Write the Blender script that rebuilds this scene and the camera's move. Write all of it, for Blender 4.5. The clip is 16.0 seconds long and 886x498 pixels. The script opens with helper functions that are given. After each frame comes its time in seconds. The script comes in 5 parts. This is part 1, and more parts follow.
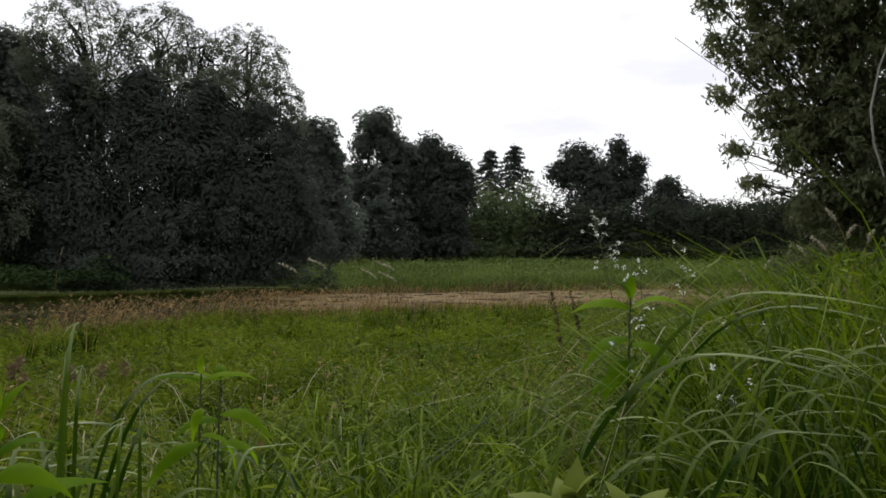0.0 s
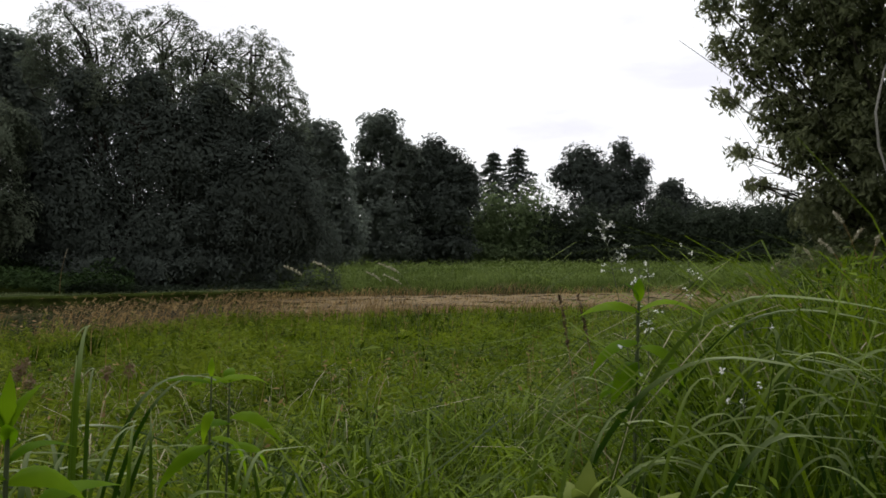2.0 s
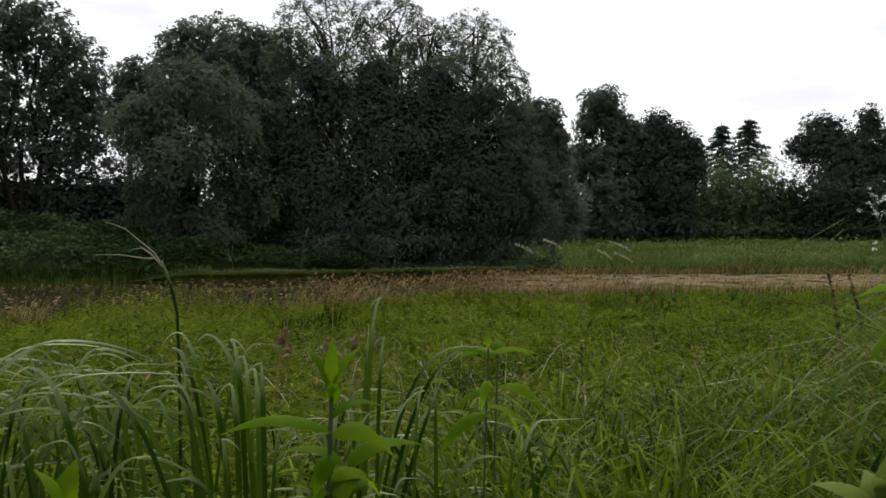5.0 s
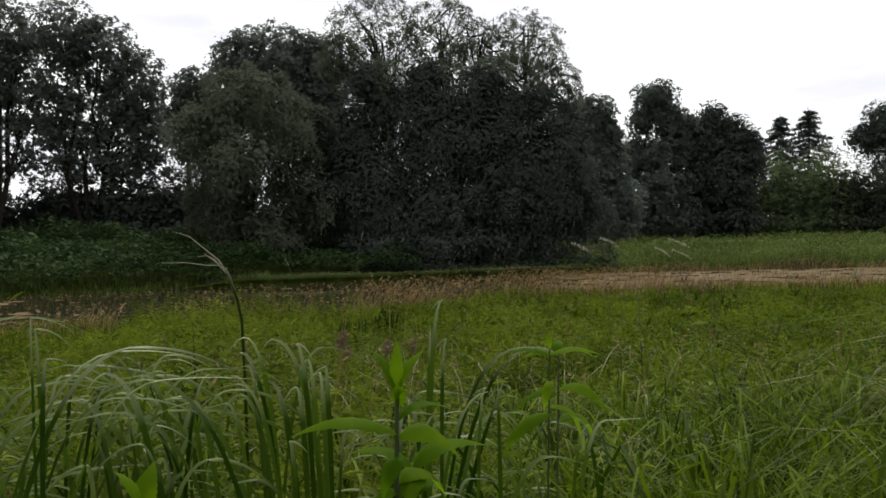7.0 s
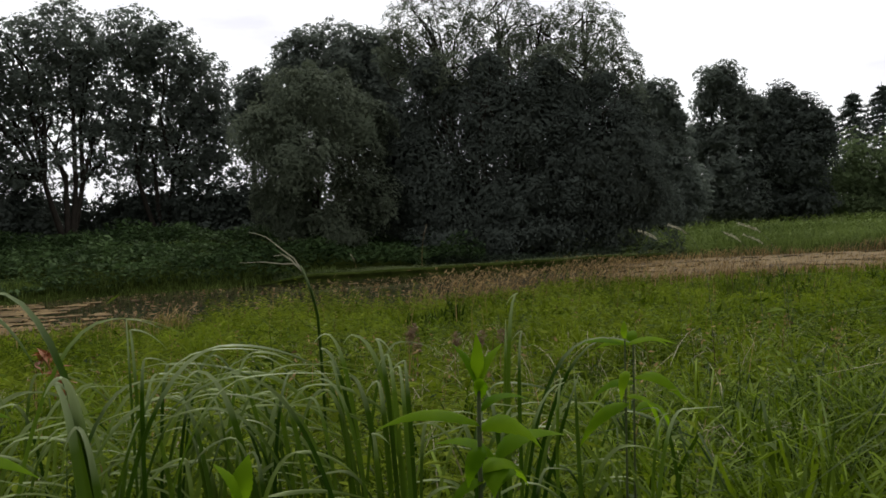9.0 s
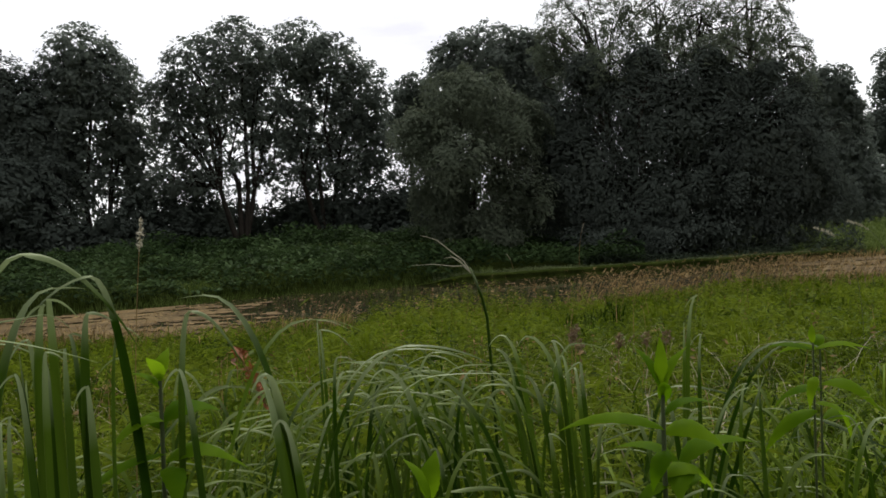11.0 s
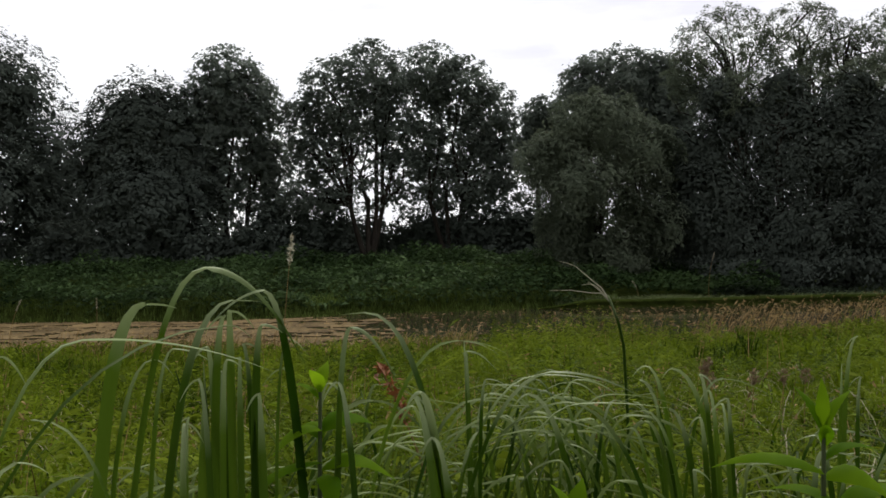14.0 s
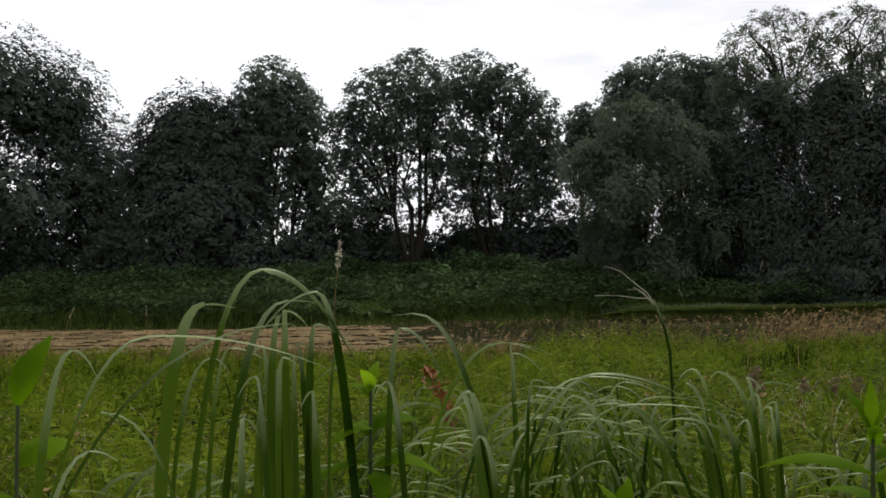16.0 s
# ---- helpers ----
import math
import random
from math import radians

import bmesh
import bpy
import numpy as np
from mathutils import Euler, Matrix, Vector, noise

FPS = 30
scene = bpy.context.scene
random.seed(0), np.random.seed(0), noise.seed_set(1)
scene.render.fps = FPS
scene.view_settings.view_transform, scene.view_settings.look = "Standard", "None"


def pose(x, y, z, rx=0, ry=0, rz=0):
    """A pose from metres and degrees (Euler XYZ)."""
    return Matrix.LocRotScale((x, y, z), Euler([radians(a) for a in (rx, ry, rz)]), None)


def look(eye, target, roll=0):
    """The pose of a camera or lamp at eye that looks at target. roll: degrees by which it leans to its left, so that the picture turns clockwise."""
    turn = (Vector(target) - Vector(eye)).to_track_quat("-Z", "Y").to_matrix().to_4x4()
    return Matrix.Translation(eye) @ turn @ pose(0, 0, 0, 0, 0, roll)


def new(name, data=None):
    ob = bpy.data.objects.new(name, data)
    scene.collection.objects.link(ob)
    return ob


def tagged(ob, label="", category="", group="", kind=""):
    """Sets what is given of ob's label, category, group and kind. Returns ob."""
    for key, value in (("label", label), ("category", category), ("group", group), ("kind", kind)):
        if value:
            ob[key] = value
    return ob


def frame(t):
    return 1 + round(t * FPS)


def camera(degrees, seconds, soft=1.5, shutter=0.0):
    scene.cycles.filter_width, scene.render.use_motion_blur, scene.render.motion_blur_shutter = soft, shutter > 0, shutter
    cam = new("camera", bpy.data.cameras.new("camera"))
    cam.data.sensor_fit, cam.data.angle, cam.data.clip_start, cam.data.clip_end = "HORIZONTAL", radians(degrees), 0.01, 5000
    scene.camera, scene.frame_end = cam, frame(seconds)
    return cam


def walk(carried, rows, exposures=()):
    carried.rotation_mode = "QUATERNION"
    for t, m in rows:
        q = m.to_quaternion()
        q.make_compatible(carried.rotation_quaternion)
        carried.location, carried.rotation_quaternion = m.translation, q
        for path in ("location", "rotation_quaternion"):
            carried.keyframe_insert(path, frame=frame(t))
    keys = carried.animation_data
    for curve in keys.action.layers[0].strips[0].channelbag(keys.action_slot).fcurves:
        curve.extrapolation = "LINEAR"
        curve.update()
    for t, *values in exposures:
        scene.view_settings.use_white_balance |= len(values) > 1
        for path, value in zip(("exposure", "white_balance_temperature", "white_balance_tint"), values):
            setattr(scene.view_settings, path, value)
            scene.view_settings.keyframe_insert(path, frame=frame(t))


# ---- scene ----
cam = camera(54.5, 16.0, soft=1.65)
EYE = 1.75
# seconds, x, y, z over the eye, yaw, pitch, roll
ROWS = [
    (0.0, 0.000, -0.000, 0.000, 0.00, 0.00, 0.00),
    (0.5, 0.002, 0.004, 0.001, -0.14, -0.04, 0.07),
    (1.0, 0.001, 0.006, 0.003, -0.06, 0.12, 0.23),
    (1.5, -0.003, 0.004, 0.003, -0.02, 0.28, 0.17),
    (2.0, -0.010, -0.001, 0.001, 0.22, 0.17, -0.05),
    (2.5, -0.019, -0.007, -0.001, 0.44, -0.02, -0.04),
    (3.0, -0.031, -0.011, -0.002, 2.34, -0.42, -0.24),
    (3.5, -0.048, -0.016, -0.002, 6.36, -0.74, 0.37),
    (4.0, -0.063, -0.021, -0.003, 9.93, -1.39, 0.66),
    (4.5, -0.076, -0.025, -0.004, 11.80, -1.48, 0.55),
    (5.0, -0.084, -0.034, -0.001, 14.75, -1.27, 0.09),
    (5.2, -0.085, -0.036, -0.001, 15.75, -1.41, 0.15),
    (7.3, -0.088, -0.048, 0.003, 18.86, -1.12, 1.57),
    (7.5, -0.088, -0.049, 0.004, 19.34, -1.11, 1.71),
    (8.0, -0.092, -0.066, 0.008, 20.52, -1.28, 2.12),
    (8.2, -0.092, -0.068, 0.008, 20.80, -1.68, 2.50),
    (10.3, -0.101, -0.088, 0.011, 29.05, -0.75, 3.65),
    (10.5, -0.102, -0.089, 0.012, 30.56, -0.90, 3.99),
    (11.0, -0.111, -0.108, 0.015, 32.86, -0.94, 3.85),
    (11.5, -0.116, -0.119, 0.017, 35.32, -0.90, 3.44),
    (12.0, -0.120, -0.129, 0.019, 37.27, -0.53, 2.93),
    (12.5, -0.122, -0.137, 0.020, 39.06, 0.10, 2.58),
    (13.0, -0.124, -0.141, 0.020, 39.61, 0.27, 2.52),
    (13.5, -0.127, -0.145, 0.021, 40.27, 0.49, 1.82),
    (14.0, -0.129, -0.151, 0.023, 41.02, 0.87, 1.64),
    (14.5, -0.125, -0.157, 0.024, 42.21, 0.89, 2.11),
    (15.0, -0.114, -0.168, 0.024, 42.97, 1.01, 2.28),
    (15.5, -0.111, -0.175, 0.022, 43.42, 1.24, 1.80),
    (16.0, -0.117, -0.173, 0.015, 43.91, 1.52, 1.68),
]
walk(cam, [(t, pose(x, y, EYE + z, 90 + pitch, roll, yaw)) for t, x, y, z, yaw, pitch, roll in ROWS])

# ---- world, sun ----
world = bpy.data.worlds.new("overcast_sky")
scene.world = world
world.use_nodes = True
wn, wl = world.node_tree.nodes, world.node_tree.links
wn.clear()
sky = wn.new("ShaderNodeTexSky")
sky.sky_type, sky.sun_disc = "NISHITA", False
sky.sun_elevation, sky.sun_rotation = radians(48), radians(-15)
tex = wn.new("ShaderNodeTexCoord")
stretch = wn.new("ShaderNodeMapping")
stretch.inputs["Scale"].default_value = (2.2, 2.2, 9.0)
stretch.inputs["Rotation"].default_value = (0, 0, radians(56))
stretch.inputs["Location"].default_value = (3.1, 0.4, 0.2)
puffs = wn.new("ShaderNodeTexNoise")
puffs.inputs["Scale"].default_value, puffs.inputs["Detail"].default_value = 1.6, 6.0
cover = wn.new("ShaderNodeValToRGB")
cover.color_ramp.elements[0].position, cover.color_ramp.elements[0].color = 0.34, (9.6, 9.45, 10.2, 1)
cover.color_ramp.elements[1].position, cover.color_ramp.elements[1].color = 0.46, (11.4, 11.4, 11.6, 1)
veil = wn.new("ShaderNodeMix")
veil.data_type = "RGBA"
veil.inputs["Factor"].default_value = 0.92
# the cloud is thin towards the sun and thicker, darker away from it
toward = wn.new("ShaderNodeVectorMath")
toward.operation = "DOT_PRODUCT"
toward.inputs[1].default_value = Vector((-0.2, 0.62, 0.76)).normalized()
fall = wn.new("ShaderNodeMapRange")
fall.inputs["From Min"].default_value, fall.inputs["From Max"].default_value = -0.55, 0.40
fall.inputs["To Min"].default_value, fall.inputs["To Max"].default_value = 0.12, 1.0
fall.interpolation_type = "SMOOTHSTEP"
shade = wn.new("ShaderNodeVectorMath")
shade.operation = "SCALE"
back = wn.new("ShaderNodeBackground")
back.inputs["Strength"].default_value = 0.1
wout = wn.new("ShaderNodeOutputWorld")
wl.new(tex.outputs["Generated"], stretch.inputs["Vector"])
wl.new(stretch.outputs["Vector"], puffs.inputs["Vector"])
wl.new(puffs.outputs["Fac"], cover.inputs["Fac"])
wl.new(sky.outputs["Color"], veil.inputs["A"])
wl.new(cover.outputs["Color"], veil.inputs["B"])
wl.new(tex.outputs["Generated"], toward.inputs[0])
wl.new(toward.outputs["Value"], fall.inputs["Value"])
wl.new(fall.outputs["Result"], shade.inputs["Scale"])
wl.new(veil.outputs["Result"], shade.inputs[0])
wl.new(shade.outputs["Vector"], back.inputs["Color"])
wl.new(back.outputs["Background"], wout.inputs["Surface"])

sun = new("sun", bpy.data.lights.new("sun", "SUN"))
sun.data.energy, sun.data.angle, sun.data.color = 1.8, radians(15), (1.0, 0.95, 0.86)
sun.matrix_world = look((-8, 30, 36), (0, 0, 0))

# ---- materials ----


def leaf_material(name, dark, light, see_through=0.35, rough=0.5, patch=0.6, gloss=0.35, vary=0.55, single=False, patchy=0.0, tip=None):
    """Leaves: each leaf (or, if single, each object) has its own shade, patches drift over metres, light shines through."""
    m = bpy.data.materials.new(name)
    m.use_nodes = True
    n, l = m.node_tree.nodes, m.node_tree.links
    n.clear()
    out = n.new("ShaderNodeOutputMaterial")
    geo = n.new("ShaderNodeNewGeometry")
    pos = n.new("ShaderNodeTexCoord")
    drift = n.new("ShaderNodeTexNoise")
    drift.inputs["Scale"].default_value, drift.inputs["Detail"].default_value = patch, 3.0
    add = n.new("ShaderNodeMath")
    add.operation = "MULTIPLY_ADD"
    add.inputs[1].default_value = vary
    ramp = n.new("ShaderNodeValToRGB")
    e = ramp.color_ramp.elements
    e[0].position, e[0].color = 0.25, (*dark, 1)
    e[1].position, e[1].color = 0.85, (*light, 1)
    half = n.new("ShaderNodeMath")
    half.operation = "MULTIPLY"
    half.inputs[1].default_value = 1.15 - vary
    l.new(pos.outputs["Object"], drift.inputs["Vector"])
    wide = n.new("ShaderNodeMapRange")
    wide.inputs["From Min"].default_value, wide.inputs["From Max"].default_value = 0.22 * patchy, 1.0 - 0.22 * patchy
    l.new(drift.outputs["Fac"], wide.inputs["Value"])
    l.new(wide.outputs["Result"], half.inputs[0])
    l.new(n.new("ShaderNodeObjectInfo").outputs["Random"] if single else geo.outputs["Random Per Island"], add.inputs[0])
    l.new(half.outputs[0], add.inputs[2])
    l.new(add.outputs[0], ramp.inputs["Fac"])
    body = n.new("ShaderNodeBsdfPrincipled")
    body.inputs["Roughness"].default_value = rough
    body.inputs["Specular IOR Level"].default_value = gloss
    glow = n.new("ShaderNodeBsdfTranslucent")
    mix = n.new("ShaderNodeMixShader")
    mix.inputs["Fac"].default_value = see_through
    colour = ramp.outputs["Color"]
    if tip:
        # sky sheen painted onto the blade tops and withered tips, uneven in length
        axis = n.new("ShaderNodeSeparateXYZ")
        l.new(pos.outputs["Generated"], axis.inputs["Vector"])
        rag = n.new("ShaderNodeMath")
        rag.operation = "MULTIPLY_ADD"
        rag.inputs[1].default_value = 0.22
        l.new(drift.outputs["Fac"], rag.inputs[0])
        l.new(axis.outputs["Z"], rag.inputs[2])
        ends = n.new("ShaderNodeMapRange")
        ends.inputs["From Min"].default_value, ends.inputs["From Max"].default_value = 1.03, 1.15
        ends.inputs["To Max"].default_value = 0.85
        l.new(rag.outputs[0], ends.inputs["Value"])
        wither_sheen = n.new("ShaderNodeMix")
        wither_sheen.data_type = "RGBA"
        l.new(ends.outputs["Result"], wither_sheen.inputs["Factor"])
        l.new(colour, wither_sheen.inputs["A"])
        wither_sheen.inputs["B"].default_value = (*tip, 1)
        colour = wither_sheen.outputs["Result"]
    l.new(colour, body.inputs["Base Color"])
    l.new(colour, glow.inputs["Color"])
    l.new(body.outputs["BSDF"], mix.inputs[1])
    l.new(glow.outputs["BSDF"], mix.inputs[2])
    l.new(mix.outputs["Shader"], out.inputs["Surface"])
    return m


def rough_material(name, dark, light, scale, rough=0.85, bump=0.4, fine=14.0):
    """Bark, soil and the like: two scales of noise in colour, and relief."""
    m = bpy.data.materials.new(name)
    m.use_nodes = True
    n, l = m.node_tree.nodes, m.node_tree.links
    body = n["Principled BSDF"]
    pos = n.new("ShaderNodeTexCoord")
    big, small = n.new("ShaderNodeTexNoise"), n.new("ShaderNodeTexNoise")
    big.inputs["Scale"].default_value, small.inputs["Scale"].default_value = scale, scale * fine
    small.inputs["Detail"].default_value = 6.0
    both = n.new("ShaderNodeMath")
    both.operation = "MULTIPLY_ADD"
    both.inputs[1].default_value = 0.5
    halve = n.new("ShaderNodeMath")
    halve.operation = "MULTIPLY"
    halve.inputs[1].default_value = 0.5
    ramp = n.new("ShaderNodeValToRGB")
    e = ramp.color_ramp.elements
    e[0].position, e[0].color = 0.35, (*dark, 1)
    e[1].position, e[1].color = 0.65, (*light, 1)
    relief = n.new("ShaderNodeBump")
    relief.inputs["Strength"].default_value = bump
    relief.inputs["Distance"].default_value = 0.02
    for t in (big, small):
        l.new(pos.outputs["Object"], t.inputs["Vector"])
    l.new(small.outputs["Fac"], halve.inputs[0])
    l.new(big.outputs["Fac"], both.inputs[0])
    l.new(halve.outputs[0], both.inputs[2])
    l.new(both.outputs[0], ramp.inputs["Fac"])
    l.new(ramp.outputs["Color"], body.inputs["Base Color"])
    l.new(small.outputs["Fac"], relief.inputs["Height"])
    l.new(relief.outputs["Normal"], body.inputs["Normal"])
    body.inputs["Roughness"].default_value = rough
    body.inputs["Specular IOR Level"].default_value = 0.08
    return m


SOIL = rough_material("soil", (0.020, 0.030, 0.006), (0.050, 0.065, 0.014), 0.8, 1.0)
SOIL.node_tree.nodes["Principled BSDF"].inputs["Specular IOR Level"].default_value = 0.0
BARK = rough_material("bark", (0.018, 0.015, 0.012), (0.05, 0.042, 0.034), 2.0)
PALE_BARK = rough_material("pale_bark", (0.22, 0.21, 0.19), (0.42, 0.40, 0.36), 6.0)
MAPLE_LEAF = leaf_material("maple_leaf", (0.090, 0.108, 0.092), (0.200, 0.235, 0.195), 0.58, 0.75, gloss=0.3, vary=0.2)
DARK_LEAF = leaf_material("dark_leaf", (0.056, 0.067, 0.057), (0.098, 0.116, 0.098), 0.25, 1.0, gloss=0.0, vary=0.06)
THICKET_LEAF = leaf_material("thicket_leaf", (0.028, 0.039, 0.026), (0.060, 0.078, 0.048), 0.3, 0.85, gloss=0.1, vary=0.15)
WILLOW_LEAF = leaf_material("willow_leaf", (0.088, 0.108, 0.074), (0.165, 0.194, 0.132), 0.35, 0.85, gloss=0.12, vary=0.12)
BUSH_LEAF = leaf_material("bush_leaf", (0.070, 0.105, 0.048), (0.170, 0.225, 0.100), 0.4, 0.75, gloss=0.1, vary=0.3)
CONIFER_NEEDLE = leaf_material("conifer_needle", (0.05, 0.064, 0.054), (0.10, 0.125, 0.10), 0.2, 0.6, gloss=0.15)
ELDER_LEAF = leaf_material("elder_leaf", (0.075, 0.088, 0.044), (0.190, 0.212, 0.098), 0.42, 0.6, gloss=0.25, vary=0.4)
BANK_LEAF = leaf_material("bank_leaf", (0.013, 0.028, 0.009), (0.072, 0.118, 0.040), 0.3, 0.75, gloss=0.08, vary=0.4, patchy=0.6)
FIELD_GRASS = leaf_material("field_grass", (0.050, 0.080, 0.012), (0.160, 0.215, 0.055), 0.35, 0.6, patch=0.35, gloss=0.06, patchy=0.9)
FRINGE_GRASS = leaf_material("fringe_grass", (0.07, 0.10, 0.035), (0.27, 0.32, 0.15), 0.3, 0.6, patch=0.3, gloss=0.1)
MEADOW_GRASS = leaf_material("meadow_grass", (0.010, 0.027, 0.001), (0.165, 0.226, 0.012), 0.4, 0.6, patch=0.9, gloss=0.02, vary=0.28, patchy=1.1)
YELLOW_LEAF = leaf_material("yellow_green_leaf", (0.022, 0.042, 0.001), (0.172, 0.222, 0.018), 0.42, 0.6, patch=0.9, gloss=0.02, vary=0.28, patchy=1.1)
SIDE_GRASS = leaf_material("side_grass", (0.010, 0.030, 0.001), (0.135, 0.202, 0.008), 0.4, 0.5, patch=1.5, gloss=0.05, vary=0.6, patchy=0.7)
DRY_GRASS = leaf_material("dry_grass", (0.05, 0.033, 0.013), (0.36, 0.25, 0.11), 0.25, 0.7, patch=0.35, gloss=0.1, vary=0.65)
# tip: the sky's sheen on bent blade tops, put into the colour
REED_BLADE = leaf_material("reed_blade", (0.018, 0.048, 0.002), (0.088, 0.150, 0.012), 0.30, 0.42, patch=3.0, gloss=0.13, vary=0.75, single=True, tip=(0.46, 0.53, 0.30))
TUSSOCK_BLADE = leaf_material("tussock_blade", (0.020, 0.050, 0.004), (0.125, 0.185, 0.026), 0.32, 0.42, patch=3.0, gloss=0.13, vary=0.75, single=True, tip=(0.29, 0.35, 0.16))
WEED_LEAF = leaf_material("weed_leaf", (0.075, 0.165, 0.002), (0.19, 0.32, 0.008), 0.62, 0.6, patch=14.0, gloss=0.04, single=True, patchy=0.8)
YOUNG_LEAF = leaf_material("young_leaf", (0.105, 0.150, 0.020), (0.190, 0.235, 0.045), 0.4, 0.6, patch=16.0, gloss=0.08, patchy=0.8)
STEM = leaf_material("weed_stem", (0.035, 0.05, 0.02), (0.08, 0.10, 0.04), 0.0, 0.5, patch=9.0)
SEED = leaf_material("pale_seed_head", (0.30, 0.27, 0.19), (0.58, 0.54, 0.42), 0.25, 0.7, patch=9.0)
PALE_DEAD = leaf_material("pale_dead_grass", (0.20, 0.17, 0.10), (0.46, 0.42, 0.28), 0.25, 0.6, patch=2.0, gloss=0.2)
PETAL = leaf_material("white_petal", (0.78, 0.78, 0.76), (0.86, 0.86, 0.84), 0.45, 0.6, patch=9.0)
MAUVE = leaf_material("mauve_flower", (0.13, 0.088, 0.05), (0.23, 0.160, 0.095), 0.3, 0.7, patch=9.0)
DOCK = leaf_material("brown_dock", (0.035, 0.022, 0.012), (0.09, 0.055, 0.03), 0.1, 0.7, patch=9.0)
RUST = leaf_material("rust_seed", (0.13, 0.042, 0.015), (0.30, 0.105, 0.034), 0.2, 0.7, patch=9.0)
SCUM = rough_material("floating_scum", (0.040, 0.027, 0.011), (0.212, 0.150, 0.068), 0.7, 0.8, 0.5, 9.0)

WATER = bpy.data.materials.new("river_water")
WATER.use_nodes = True
wb = WATER.node_tree.nodes["Principled BSDF"]
wb.inputs["Base Color"].default_value = (0.035, 0.03, 0.02, 1)
wb.inputs["Roughness"].default_value = 0.06
ripple = WATER.node_tree.nodes.new("ShaderNodeTexNoise")
ripple.inputs["Scale"].default_value = 2.5
lift = WATER.node_tree.nodes.new("ShaderNodeBump")
lift.inputs["Strength"].default_value, lift.inputs["Distance"].default_value = 0.15, 0.03
WATER.node_tree.links.new(ripple.outputs["Fac"], lift.inputs["Height"])
WATER.node_tree.links.new(lift.outputs["Normal"], wb.inputs["Normal"])

# ---- mesh helpers ----
rng = np.random.default_rng(7)


def mesh_of(name, verts, faces):
    """A mesh from arrays; all faces have the same number of corners."""
    verts, faces = np.asarray(verts, np.float32).reshape(-1, 3), np.asarray(faces, np.int32)
    me = bpy.data.meshes.new(name)
    k = faces.shape[1]
    me.vertices.add(len(verts))
    me.vertices.foreach_set("co", verts.ravel())
    me.loops.add(faces.size)
    me.loops.foreach_set("vertex_index", faces.ravel())
    me.polygons.add(len(faces))
    me.polygons.foreach_set("loop_start", np.arange(0, faces.size, k, dtype=np.int32))
    me.update(calc_edges=True)
    return me


def part(name, me, material, parent=None, label=""):
    """Links a mesh (or a bmesh) as one object, under its thing."""
    if isinstance(me, bmesh.types.BMesh):
        bm, me = me, bpy.data.meshes.new(name)
        bm.to_mesh(me)
        bm.free()
    me.materials.append(material)
    ob = new(name, me)
    if parent:
        ob.parent = parent
    if label:
        tagged(ob, label)
    return ob


def unit(v):
    return v / np.maximum(np.linalg.norm(v, axis=-1, keepdims=True), 1e-9)


def wave(x, y, scale, seed=0.0):
    """A cheap smooth noise, about -1 to 1."""
    x, y = x / scale + seed * 1.7, y / scale - seed * 2.3
    return (np.sin(1.0 * x + 0.6 * y + 1.3) + np.sin(-0.7 * x + 1.3 * y + 4.1) + np.sin(1.9 * x - 1.1 * y + 0.7) * 0.6
            + np.sin(2.3 * x + 2.9 * y) * 0.4) / 3.0


def leaf_cloud(centres, size, up=0.5, length=1.6, spread=0.35, hang=0.0, facing=None, unrest=0.42):
    """Rhombic leaves, folded a little along the rib, at the centres; facing: the way that each one mostly turns."""
    n = len(centres)
    normal = unit(rng.normal(size=(n, 3)) * (1 if facing is None else unrest) + np.array([0, 0, up * 2]) + (0 if facing is None else facing))
    along = rng.normal(size=(n, 3)) - np.array([0, 0, hang * 2])
    along = unit(along - normal * (along * normal).sum(1, keepdims=True))
    side = np.cross(normal, along)
    s = (size * (1 + spread * rng.normal(size=n)).clip(0.4, 2.0))[:, None]
    v = np.stack([centres - along * s * length / 2, centres + side * s * 0.42 + normal * s * 0.08,
                  centres + along * s * length / 2 - normal * s * 0.15, centres - side * s * 0.42 + normal * s * 0.08], 1)
    return v.reshape(-1, 3), np.arange(4 * n).reshape(n, 4)


def blade_cloud(root, height, reach, heading, width, segs=4, droop=0.35, turn=None):
    """Grass blades: they rise from the roots, lean over towards their heading and taper."""
    n = len(root)
    s = np.linspace(0, 1, segs + 1)[None, :, None]
    head = np.stack([np.cos(heading), np.sin(heading), np.zeros(n)], -1)[:, None, :]
    height, reach, width = (np.broadcast_to(a, n).reshape(n, 1, 1) for a in (height, reach, width))
    droop = np.broadcast_to(droop, n).reshape(n, 1, 1)
    up = np.array([0, 0, 1.0])
    line = root[:, None, :] + up * height * (s * (1 + droop) - droop * s ** 3 * 1.5) + head * reach * s ** 1.8
    a = heading + (math.pi / 2 if turn is None else turn)
    side = np.stack([np.cos(a), np.sin(a), np.zeros(n)], -1)[:, None, :]
    w = width * 0.5 * (1 - s ** 2.2) * (0.55 + 0.45 * np.sin(np.clip(s * 2.2, 0, 1) * math.pi / 2)) + 0.0004
    v = np.stack([line - side * w, line + side * w], 2).reshape(-1, 3)
    row = np.arange(segs) * 2
    quad = np.stack([row, row + 1, row + 3, row + 2], -1)
    f = (np.arange(n)[:, None, None] * (2 * (segs + 1)) + quad[None]).reshape(-1, 4)
    return v, f


def join(*clouds):
    """Several clouds of the same kind of face as one."""
    vs, fs, k = [], [], 0
    for v, f in clouds:
        vs.append(v)
        fs.append(f + k)
        k += len(v)
    return np.concatenate(vs), np.concatenate(fs)


